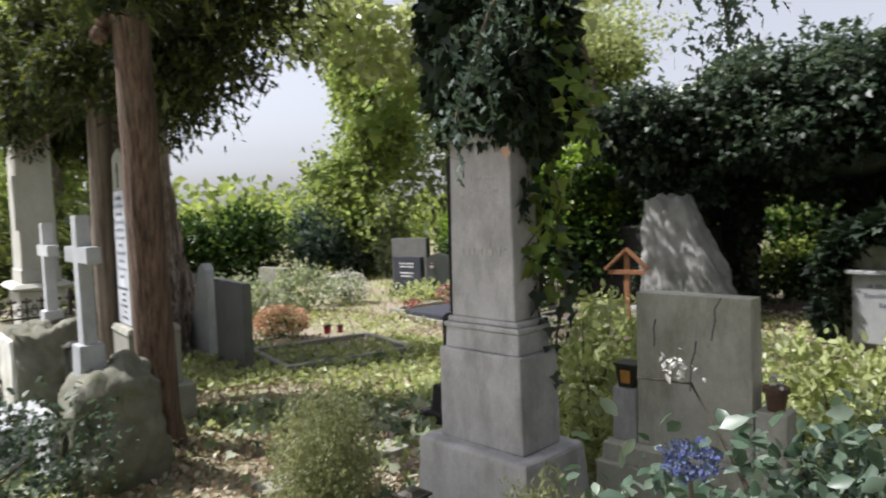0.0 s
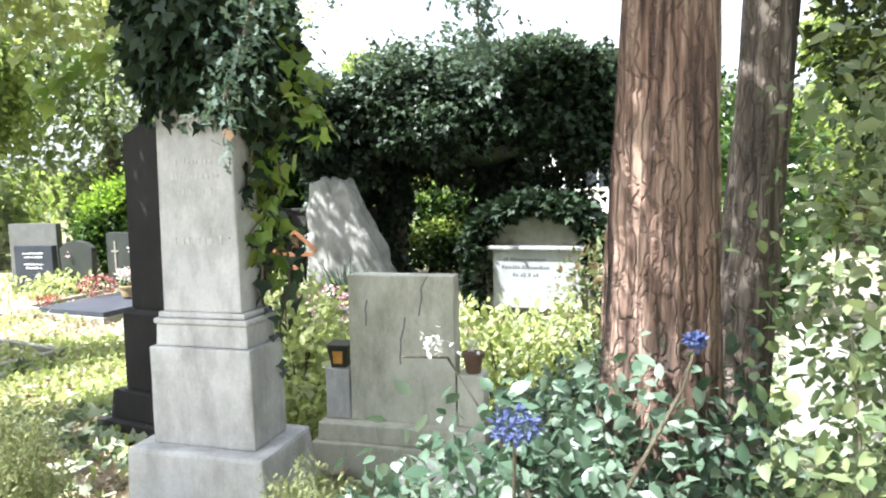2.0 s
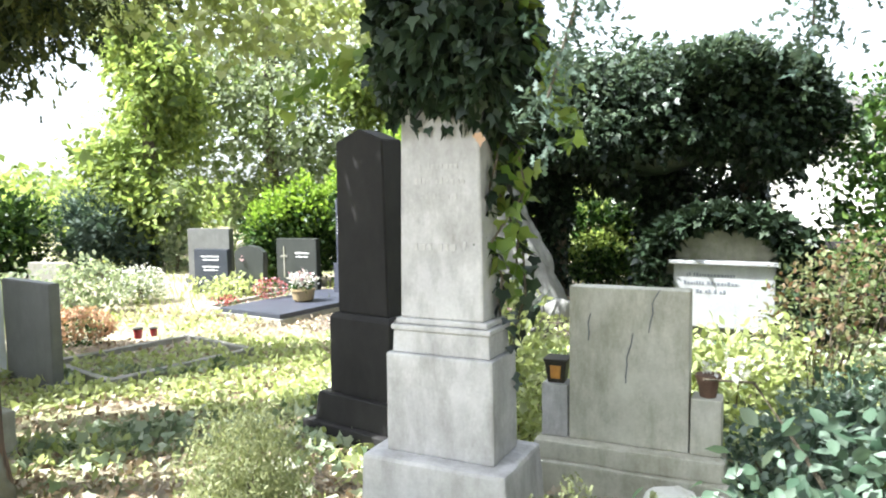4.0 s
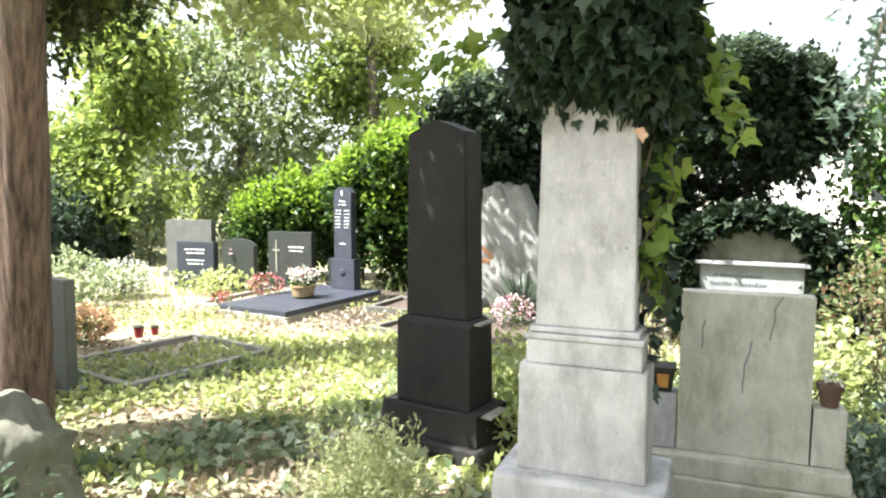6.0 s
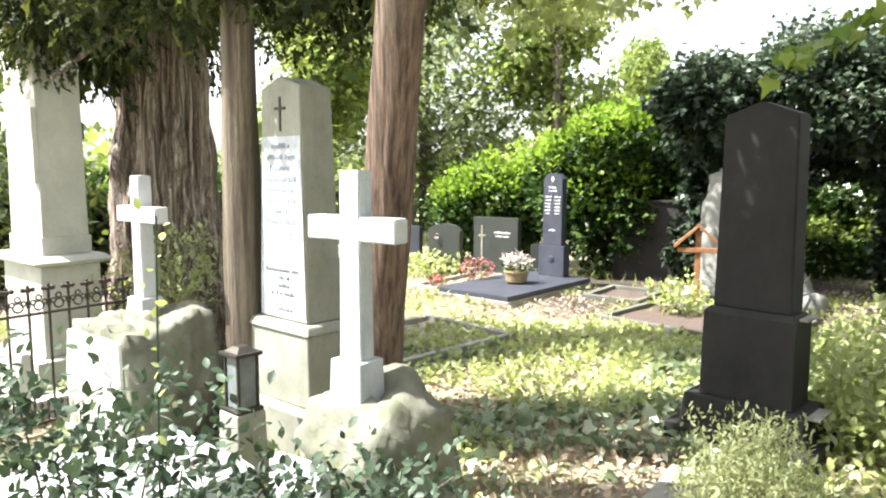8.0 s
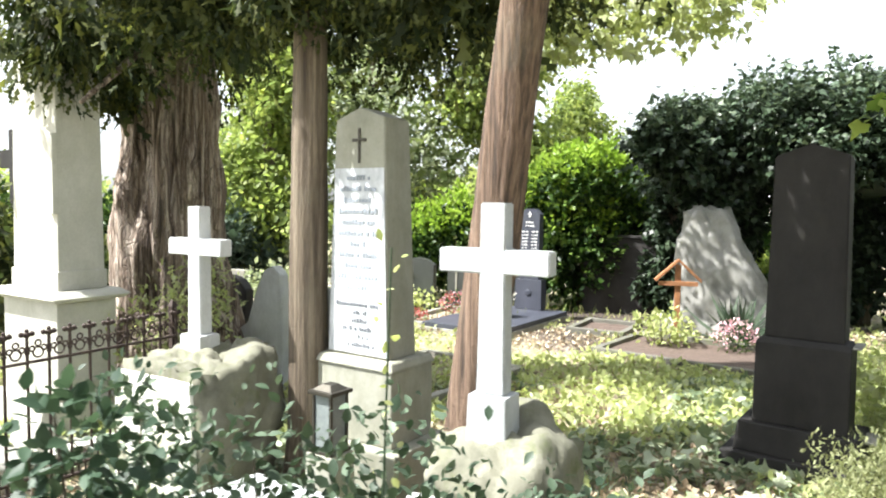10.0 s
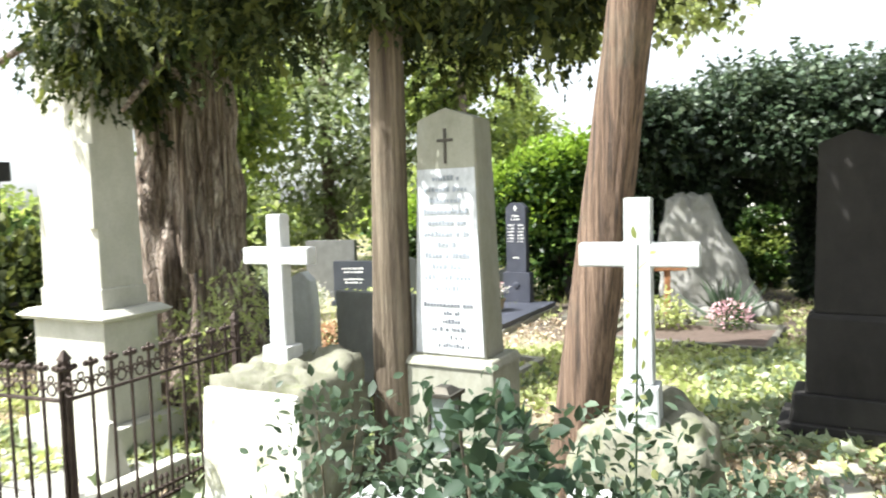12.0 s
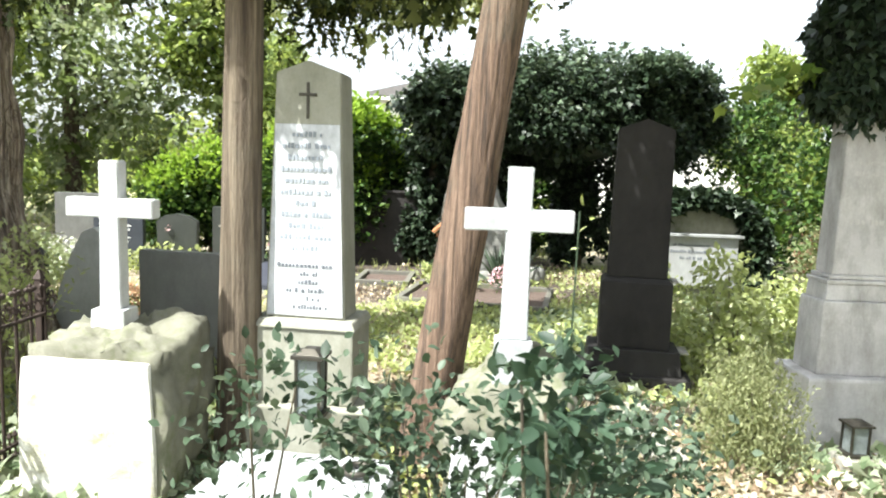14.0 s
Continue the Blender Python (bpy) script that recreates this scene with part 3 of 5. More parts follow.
def ivy_crown():
    t = thing("ivy", -0.05, 4.71, 2.03, -33, "dense dark ivy wrapped round the top of the stone pillar", "ivy")
    pts, out = cloud([(0.02, 0, 0.55, 0.38, 0.36, 0.52, 2800), (0.04, 0, 1.05, 0.38, 0.36, 0.5, 2000), (0.25, 0.0, 0.25, 0.20, 0.28, 0.30, 1200), (-0.20, 0.02, 0.33, 0.18, 0.26, 0.24, 800), (0, -0.05, 0.30, 0.32, 0.25, 0.24, 900)], shell=0.72, uneven=0.1)
    part("ivy_foliage", foliage("ivy_foliage", pts, out * 0.5 + np.array((0, 0, -0.7)), 0.074, "ivy", 0.4), IVY, t)
    bm = tube([(0.02, 0.0, 0.36), (0.03, 0, 0.6), (0, 0, 1.2)], [0.22, 0.27, 0.18], 14, 0.25, 4)
    part("ivy_core", bm, IVY, t, "dark tangled inner stems and leaves")
    for k, (x, y, ln) in enumerate(((0.25, -0.02, 1.25), (0.27, 0.06, 1.05), (0.30, 0.12, 1.45), (0.31, 0.02, 0.9))):
        s = np.linspace(0, 1, 44)
        q = np.column_stack((x + 0.05 * np.sin(s * 9 + k) - 0.03 * s, y + 0.05 * np.cos(s * 7 + k), 0.2 - s * ln)) + rng.normal(0, 0.022, (44, 3))
        strand = part("ivy_strand", foliage("ivy_strand", q, (0.3, -0.4, -0.7), 0.085, "ivy", 0.5), IVY_YOUNG if k % 2 else IVY, t, "ivy strand hanging down the shaft")
        tagged(strand, kind="stuff")
        part("vine", tube([tuple(v) for v in q[::6]], [0.006] * len(q[::6]), 5), TWIG, strand)
    q = np.column_stack((np.linspace(-0.25, -0.95, 60), rng.normal(-0.05, 0.05, 60), 0.38 - 0.22 * np.linspace(0, 1, 60) ** 2 + rng.normal(0, 0.03, 60)))
    tagged(part("ivy_runner", foliage("ivy_runner", q, (-0.6, -0.3, -0.4), 0.085, "ivy", 0.5), IVY_YOUNG, t, "bright young ivy runner reaching out"), kind="stuff")
    q = np.column_stack((np.linspace(0.34, 0.62, 90), rng.normal(0.0, 0.09, 90), 0.55 - 0.6 * np.linspace(0, 1, 90) + rng.normal(0, 0.08, 90)))
    tagged(part("ivy_runner", foliage("ivy_runner", q, (0.5, -0.3, -0.5), 0.075, "ivy", 0.5), IVY_YOUNG, t, "bright young ivy runner reaching out"), kind="stuff")
    q = np.column_stack((rng.uniform(-0.22, 0.22, 110), rng.uniform(-0.19, -0.14, 110), 0.34 - 0.36 * rng.random(110) ** 1.6))
    part("ivy_fringe", foliage("ivy_fringe", q, (0, -0.2, -1), 0.07, "ivy", 0.35), IVY, t)
    part("dead_leaf", foliage("dead_leaf", [(0.22, -0.2, -0.05), (0.235, -0.2, -0.07)], (0, -0.2, -1), 0.05, "ivy", 0.2), ORANGE_PETAL, t, "single dead brown ivy leaf")


ivy_crown()


def slab_stone():
    t = thing("gravestone", 0.975, 5.0, 0.035, -33, "upright stained concrete gravestone slab with low side wings", "gravestone")
    part("body", block((0, 0, 0.27, 1.145, 0.65, 0.13, 0.645, 0.125), bevel=0.008, rough=0.004, cuts=3), CONCRETE, t)
    for s in (-1, 1):
        part("wing", block((s * 0.41, 0.01, 0.27, 0.575, 0.155, 0.15), bevel=0.008, rough=0.003, cuts=1), GREY_STONE if s < 0 else CONCRETE, t)
    part("base", block((0, -0.02, 0.16, 0.268, 1.02, 0.26), bevel=0.01, rough=0.005, cuts=3), CONCRETE, t)
    part("foot", block((0, -0.02, -0.05, 0.158, 1.08, 0.32), bevel=0.012, rough=0.006, cuts=3), CONCRETE, t)
    for x0, z0, pts in ((0.17, 1.143, 6), (-0.2, 1.0, 4), (0.03, 0.9, 7)):
        x, z, left, right = x0, z0, [], []
        for _ in range(pts):
            left.append((x - 0.003, z))
            right.append((x + 0.003, z))
            x, z = x + rng.uniform(-0.02, 0.012), z - rng.uniform(0.03, 0.06)
        part("crack", prism(left + right[::-1], 0.004, 0.0, -0.0685), ENGRAVED, t, "dark hairline crack")


slab_stone()


def dark_pillar():
    t = thing("gravestone", -0.40, 6.20, 0.025, -45, "tall dark granite grave pillar with a gabled top", "gravestone")
    part("plinth", block((0, 0, -0.05, 0.10, 0.90, 0.56), (0, 0, 0.10, 0.295, 0.76, 0.44, 0.72, 0.40), bevel=0.01), DARK_STONE, t)
    part("base", block((0, 0, 0.295, 0.83, 0.565, 0.30, 0.555, 0.29), bevel=0.008), DARK_STONE, t)
    part("collar", block((0, 0, 0.83, 0.862, 0.555, 0.29, 0.50, 0.235), bevel=0.004), DARK_STONE, t)
    o = [(-0.235, 0.862), (0.235, 0.862), (0.215, 2.045), (0.0, 2.125), (-0.215, 2.045)]
    part("shaft", prism(o, 0.20, 0.008, -0.10), DARK_STONE, t)
    # pale plates stand in for sun and sky light on the granite ledges
    part("lit_base_top", block((0.30, 0.02, 0.835, 0.85, 0.05, 0.22), bevel=0.003), KERB, t, "pale plate standing for light on the ledge top")
    part("lit_plinth_top", block((0.385, -0.02, 0.27, 0.285, 0.1, 0.24), bevel=0.003), KERB, t, "pale plate standing for light on the ledge top")


dark_pillar()


def white_obelisk():
    t = thing("gravestone", -3.24, 6.22, 0, -42, "tall pale tapering limestone gravestone with an inlaid cross and long inscription", "gravestone")
    part("plinth", block((0, 0.02, -0.05, 0.34, 0.78, 0.56), bevel=0.015, rough=0.004, cuts=2), PALE_STONE, t)
    part("base", block((0, 0.02, 0.34, 0.78, 0.60, 0.40), bevel=0.012, rough=0.004, cuts=2), PALE_STONE, t)
    part("base_cap", block((0, 0.02, 0.78, 0.83, 0.63, 0.43, 0.58, 0.38), bevel=0.012), PALE_STONE, t)
    bm = bmesh.new()
    lo = [(-0.235, -0.125), (0.235, -0.125), (0.235, 0.135), (-0.235, 0.135)]
    hi = [(-0.185, -0.115), (0.185, -0.115), (0.185, 0.115), (-0.185, 0.115)]
    a = [bm.verts.new((x, y, 0.83)) for x, y in lo]
    b2 = [bm.verts.new((x, y, 2.215)) for x, y in hi]
    r0, r1 = bm.verts.new((0, -0.115, 2.28)), bm.verts.new((0, 0.115, 2.28))
    for f in ((a[3], a[2], a[1], a[0]), (a[0], a[1], b2[1], r0, b2[0]), (a[1], a[2], b2[2], b2[1]), (a[2], a[3], b2[3], r1, b2[2]), (a[3], a[0], b2[0], b2[3]), (b2[1], b2[2], r1, r0), (b2[3], b2[0], r0, r1)):
        bm.faces.new(f)
    bmesh.ops.bevel(bm, geom=bm.edges[:], offset=0.006, segments=2, affect="EDGES")
    part("shaft", bm, PALE_STONE, t)
    part("inlaid_cross", block((0, -0.118, 1.96, 2.16, 0.016, 0.012), (0, -0.119, 2.085, 2.101, 0.1, 0.012), bevel=0.002), BRONZE, t, "thin dark inlaid cross")
    bm = block((0, -0.127, 0.845, 1.93, 0.448, 0.006, 0.372, 0.006), bevel=0.001)
    for v in bm.verts:
        v.co.y += (v.co.z - 0.86) * 0.0072
    plate = part("inscription_panel", bm, PANEL, t, "bleached white inscription panel")
    bars(plate, [(0, 0.17), (0, 0.28), (0, 0.22), (0, 0.30), (0, 0.25), (0, 0.3), (0, 0.12), (0, 0.29), (0, 0.2), (0, 0.3), (0, 0.16)], -0.1290, WORN_LETTERS, 1.86, 0.064, 0.03)
    bars(plate, [(0, 0.33), (0.02, 0.1), (0.02, 0.12), (0, 0.22), (0.05, 0.08), (0.03, 0.2)], -0.1318, ENGRAVED, 1.125, 0.048, 0.026)


white_obelisk()


def grave_cover():
    """The low white cover in front of the tapering stone, with an iron ring."""
    t = thing("grave_cover", -3.93, 5.0, 0, -42, "low pale stone grave cover with an iron lifting ring", "grave cover")
    part("slab", block((0, 0, 0.02, 0.335, 0.86, 1.25, 0.80, 1.15), bevel=0.03, rough=0.012, cuts=4), WEATHERED, t)
    bm = bmesh.new()
    k = 20
    for i in range(k):
        for j in range(8):
            a, b2 = 2 * math.pi * i / k, 2 * math.pi * j / 8
            r = 0.06 + 0.014 * math.cos(b2)
            bm.verts.new((r * math.cos(a) + 0.24, r * math.sin(a) + 0.38, 0.356 + 0.014 * math.sin(b2)))
    bm.verts.ensure_lookup_table()
    for i in range(k):
        for j in range(8):
            bm.faces.new([bm.verts[q] for q in (i * 8 + j, ((i + 1) % k) * 8 + j, ((i + 1) % k) * 8 + (j + 1) % 8, i * 8 + (j + 1) % 8)])
    part("ring", bm, BRONZE, t, "dark iron ring", smooth=True)


grave_cover()


def stone_cross(x, y, rz, z0, top, arm_z, arm_len, arm_h, w, thick, base_w, base_h, label, mat=MARBLE):
    t = thing("cross", x, y, z0, rz, label, "cross")
    h, a = top - z0, arm_z - z0
    part("cross_base", block((0, 0, -0.06, base_h, base_w, base_w * 0.85, base_w * 0.94, base_w * 0.8), bevel=0.01), mat, t)
    w2 = w * 1.12
    bm = prism([(-w2 / 2, base_h), (w2 / 2, base_h), (w / 2, a - arm_h), (arm_len / 2, a - arm_h), (arm_len / 2, a), (w / 2, a), (w / 2, h), (-w / 2, h), (-w / 2, a), (-arm_len / 2, a), (-arm_len / 2, a - arm_h), (-w / 2, a - arm_h)], thick, 0.006, -thick / 2)
    part("cross_body", bm, mat, t)
    return t


stone_cross(-2.754, 4.958, -37, 0.76, 1.738, 1.540, 0.515, 0.105, 0.118, 0.085, 0.19, 0.155, "greying white marble cross standing on a mossy boulder", WEATHERED)
stone_cross(-4.273, 6.425, -39, 0.80, 1.695, 1.500, 0.468, 0.10, 0.105, 0.09, 0.19, 0.12, "white marble cross standing on a large pale rock")


def rock_bases():
    t = thing("boulder", -2.66, 5.03, 0, -37, "mossy grey boulder that carries a marble cross", "boulder")
    bm = boulder(0.78, 0.64, 0.77, 2.0, 0.35, 0.15, 5)
    for v in bm.verts:
        v.co += Vector(noise.noise_vector(v.co * 8.0)) * 0.012
    part("rock_body", bm, ROCK, t, smooth=True)
    part("rock_plaque", block((-0.14, -0.365, 0.10, 0.50, 0.36, 0.06, 0.32, 0.06), bevel=0.012, rough=0.006, cuts=2), MARBLE, t, "bleached marble plaque")
    t = thing("boulder", -4.22, 6.35, 0, -39, "large pale rough rock with a flat front, carrying a cross", "boulder")
    bm = boulder(0.80, 0.66, 0.86, 5.0, 0.8, 0.09, 5)
    for v in bm.verts:
        v.co += Vector(noise.noise_vector(v.co * 4.5)) * 0.035 + v.co.normalized() * 0.03 * (noise.cell(v.co * 6.0) - 0.5)
        if v.co.y < -0.24:
            v.co.y = -0.24 - 0.1 + 0.012 * noise.noise(v.co * 6)
    part("rock_body", bm, ROCK, t, smooth=True)
    # white plate over the flat front carries its sunlight as colour
    part("sunlit_front", block((-0.03, -0.345, 0.02, 0.74, 0.72, 0.05, 0.64, 0.05), bevel=0.02, rough=0.014, cuts=5), WHITE_ROCK, t, "flat rock front with sunlight put into its white")


rock_bases()


def big_pedestal():
    t = thing("monument", -5.58, 7.75, 0, -40, "large white grave monument with a heavy cornice behind an iron fence", "monument")
    part("foot", block((0, 0, -0.05, 0.25, 0.95, 0.66), bevel=0.015), BRIGHT_STONE, t)
    part("base", block((0, 0, 0.25, 0.98, 0.74, 0.46), bevel=0.012), BRIGHT_STONE, t)
    part("cornice", block((0, 0, 0.98, 1.01, 0.84, 0.54, 0.90, 0.60), (0, 0, 1.01, 1.055, 0.92, 0.62, 0.80, 0.5), bevel=0.008), BRIGHT_STONE, t)
    part("shaft", block((0, 0, 1.055, 3.1, 0.62, 0.36, 0.58, 0.33), bevel=0.01), BRIGHT_STONE, t)
    part("shaft_foot", block((0, 0, 1.055, 1.20, 0.645, 0.385), bevel=0.01), BRIGHT_STONE, t)
    part("wing", block((0.27, -0.19, 1.62, 2.2, 0.08, 0.04), bevel=0.006), BRIGHT_STONE, t)


big_pedestal()
t = thing("grave_surround", -5.70, 7.05, 0, -40, "pale stone grave surround inside the fence", "grave surround")
part("kerb", block((0, -0.45, -0.03, 0.16, 1.5, 0.12), bevel=0.012), BRIGHT_STONE, t)
part("kerb", block((0.69, 0.0, -0.03, 0.16, 0.12, 0.78), bevel=0.012), BRIGHT_STONE, t)
part("gravel_bed", block((-0.06, 0.0, -0.03, 0.06, 1.3, 0.76), bevel=0.01, rough=0.02, cuts=4), PALE_ROCK, t)
part("book_stone", block((0.25, 0.1, 0.06, 0.42, 0.36, 0.2, 0.32, 0.06), bevel=0.02), BRIGHT_STONE, t)


# ---- iron fence ----
def iron_fence(p0, p1, n, name_label):
    a, b2 = Vector((*p0, 0)), Vector((*p1, 0))
    length = (b2 - a).length
    rz = math.degrees(math.atan2(b2.y - a.y, b2.x - a.x))
    t = thing("iron_fence", a.x, a.y, 0, rz, name_label, "fence")
    bar = bpy.data.meshes.new("bar")
    bm = lathe([(0.009, 0.06), (0.009, 0.84), (0.016, 0.85), (0.010, 0.865), (0.009, 0.95)], 8)
    bm.to_mesh(bar)
    bm.free()
    bar.materials.append(IRON)
    fin = bpy.data.meshes.new("finial")
    bm = bmesh.new()
    for cx, cz, r in ((0, 0.958, 0.022), (-0.03, 0.962, 0.018), (0.03, 0.962, 0.018), (0, 0.982, 0.013)):
        bmesh.ops.create_icosphere(bm, subdivisions=1, radius=r, matrix=Matrix.Translation((cx, 0, cz)))
    bm.to_mesh(fin)
    bm.free()
    fin.materials.append(IRON)
    scroll = bpy.data.meshes.new("scroll")
    bm = bmesh.new()
    step = length / n
    for cx, cz, rr in ((step / 2, 0.852, 0.030), (step / 2, 0.905, 0.017), (step / 2 - 0.034, 0.875, 0.015), (step / 2 + 0.034, 0.875, 0.015)):
        ring = [[bm.verts.new((cx + (rr + 0.006 * math.cos(v)) * math.cos(u), 0.006 * math.sin(v), cz + (rr + 0.006 * math.cos(v)) * math.sin(u))) for v in (0, 1.57, 3.14, 4.71)] for u in np.linspace(0, 2 * math.pi, 10, endpoint=False)]
        for i in range(10):
            for j in range(4):
                bm.faces.new((ring[i][j], ring[(i + 1) % 10][j], ring[(i + 1) % 10][(j + 1) % 4], ring[i][(j + 1) % 4]))
    bm.to_mesh(scroll)
    bm.free()
    scroll.materials.append(IRON)
    small = bpy.data.meshes.new("low_finial")
    bm = lathe([(0.006, 0.06), (0.006, 0.17), (0.016, 0.185), (0.004, 0.21)], 6)
    bm.to_mesh(small)
    bm.free()
    small.materials.append(IRON)
    for i in range(n + 1):
        for me in (bar, fin, scroll):
            part(me.name.split(".")[0], me, IRON, t).location = (i * step, 0, 0)
        if i < n:
            for k in (0.33, 0.67):
                part("low_finial", small, IRON, t).location = ((i + k) * step, 0, 0)
    for z in (0.07, 0.13, 0.80):
        part("rail", block((length / 2, 0, z - 0.008, z + 0.008, length, 0.024), bevel=0.003), IRON, t)
    for x in (0.0, length):
        part("fence_post", block((x, 0.03, -0.05, 1.0, 0.04, 0.04), (x, 0.03, 1.0, 1.05, 0.055, 0.055, 0.01, 0.01), bevel=0.004), IRON, t)


iron_fence((-5.33, 6.02), (-4.55, 7.0), 10, "rusty wrought iron grave fence with cast finials")
iron_fence((-6.75, 6.95), (-5.37, 6.0), 14, "rusty wrought iron grave fence along the front")


# ---- trees ----
def tree(name, x, y, pts, radii, material, sides, ridges, label, limbs=(), crown=None, crown_mat=None, size=0.1, shape="spray", along=(0, 0, -0.5), spread=0.6, lump=0.1, rings=60, freq=11):
    t = thing(name, x, y, 0, 0, label, "tree")
    zs = np.linspace(0, 1, rings)
    k = np.linspace(0, 1, len(pts))
    P = np.column_stack([np.interp(zs, k, [q[i] for q in pts]) for i in range(3)])
    R = np.interp(zs, k, radii)
    part("trunk", tube([tuple(v) for v in P], R, sides, ridges, x * 3 + y, lump, freq), material, t, smooth=True)
    for limb in limbs:
        part("limb", tube(limb, np.linspace(0.06, 0.015, len(limb)), 8, 0.1, 2), material, t, smooth=True)
    if crown:
        c, out = cloud(crown, shell=0.25)
        part("crown", foliage("crown", c, out * 0.4 + np.array(along), size, shape, spread), crown_mat, t)
        inner, _ = cloud([(a, b2, z, d * 0.8, e * 0.8, f * 0.8, n * 0.09) for a, b2, z, d, e, f, n in crown], shell=0.2)
        part("inner_foliage", foliage("inner_foliage", inner, along, size * 2.2, shape, spread), crown_mat, t, "shaded sprays inside the crown")
    return t


tree("cypress_tree", -2.75, 5.67, [(-0.02, 0.03, -0.1), (0.0, 0.0, 0.25), (0.125, -0.22, 1.9), (0.29, -0.51, 4.0), (0.45, -0.8, 7.5)], [0.19, 0.14, 0.125, 0.10, 0.05], FINE_BARK, 40, 0.08,
     "slender leaning cypress tree with reddish fibrous bark", [[(0.06, -0.5, 2.9), (-0.2, 0.0, 3.2), (-0.5, 0.4, 3.1)], [(0.06, -0.5, 3.0), (0.4, 0.1, 3.4), (0.9, 0.4, 3.3)]],
     # clumps above 4 m are unseen, added to shade the stones
     [(0.0, 0.35, 3.2, 0.95, 0.16, 0.70, 4200), (0.75, 0.2, 3.5, 0.7, 0.16, 0.65, 2200), (0.72, -1.1, 3.1, 0.5, 0.22, 0.3, 900), (0.35, -0.95, 4.5, 0.95, 1.0, 0.8, 8000), (0.7, -1.1, 5.4, 1.2, 1.1, 0.9, 8000), (0.3, -1.2, 6.5, 1.2, 1.1, 0.9, 3000), (0.7, 0.65, 4.7, 0.45, 0.42, 0.55, 3800), (0.0, 0.62, 4.35, 0.42, 0.42, 0.4, 2200)], CYPRESS, 0.10)
tree("cypress_tree", -3.62, 6.36, [(0, 0, -0.1), (0, 0, 0.3), (0.01, -0.01, 2.2), (0.04, -0.04, 7)], [0.16, 0.125, 0.105, 0.06], SMOOTH_BARK, 36, 0.06,
     "slim straight cypress tree with smooth brown bark", [[(0, 0, 2.9), (-0.5, 0.3, 3.2), (-1.0, 0.4, 3.1)], [(0, 0, 2.9), (0.5, 0.3, 3.2), (1.1, 0.4, 3.1)]],
     # the last two clumps are placed to shade trunk and tapering stone
     [(-0.75, 0.45, 3.3, 0.9, 0.18, 0.72, 4300), (0.5, 0.4, 3.15, 0.95, 0.18, 0.68, 4300), (-0.1, -0.2, 3.0, 0.35, 0.3, 0.3, 1300), (-1.45, 0.1, 4.8, 0.4, 0.25, 0.45, 1800)], CYPRESS, 0.10)
tree("thuja_tree", -5.03, 8.76, [(0, 0, -0.1), (0, 0, 0.2), (0.02, 0, 0.9), (0.03, 0, 2.2), (0.05, 0, 9)], [0.74, 0.62, 0.47, 0.40, 0.18], STRINGY, 72, 0.3,
     "old thuja tree with a thick flared trunk and stringy bark", [[(0.1, -0.2, 2.6), (0.0, -0.8, 2.9), (-0.2, -1.5, 2.4)], [(-0.1, -0.2, 2.9), (-0.8, -0.7, 3.1), (-1.5, -1.0, 2.5)]],
     # last clump: unseen, set off to the side to shade this trunk
     [(-0.42, -1.25, 2.95, 0.45, 0.4, 0.55, 1700), (-0.15, -0.75, 3.5, 0.6, 0.45, 0.6, 4000), (0.5, -0.3, 3.6, 0.8, 0.6, 0.7, 2800), (-0.1, -0.4, 4.3, 0.6, 0.6, 0.7, 2500), (0.0, 0.5, 3.4, 0.85, 0.5, 0.9, 2800), (-0.35, -0.55, 2.9, 0.5, 0.4, 0.5, 2000), (-2.3, 0.1, 5.9, 0.8, 0.45, 0.7, 3000)], CYPRESS, 0.12, along=(0, 0, -0.9), spread=0.4, lump=0.25, rings=90)
tree("redwood_tree", 1.50, 3.20, [(-0.04, 0, -0.1), (-0.04, 0, 0.35), (-0.025, 0.0, 1.3), (0.0, 0.0, 2.6), (0.06, 0, 9)], [0.31, 0.245, 0.185, 0.15, 0.09], RED_BARK, 72, 0.14,
     "thick conifer trunk with deeply furrowed red bark", [[(0, 0, 3.0), (-0.6, 0.1, 3.2), (-1.25, 0.0, 2.9)], [(0, 0, 3.4), (-0.4, -0.1, 3.4), (-0.7, -0.1, 3.0)]],
     # first clump is added out of view to keep trunk and hydrangea shaded
     [(-0.9, -0.2, 4.4, 1.2, 1.0, 0.7, 3000), (0.2, 0.2, 4.8, 1.2, 1.1, 0.8, 2500), (0, 0, 6.0, 1.4, 1.3, 1.0, 2500)], BLUE_SPRUCE, 0.15, rings=110, freq=14)
tree("conifer_tree", 2.42, 3.78, [(-0.19, 0, -0.1), (-0.16, 0, 0.35), (-0.03, 0.0, 1.5), (0.09, 0.0, 3.0), (0.45, 0, 9)], [0.23, 0.165, 0.13, 0.115, 0.07], GREY_BARK, 56, 0.14,
     "slightly leaning grey-brown conifer trunk", [[(0.1, 0, 3.0), (0.6, -0.2, 3.4), (1.2, -0.3, 3.3)]], None, rings=100, freq=13)


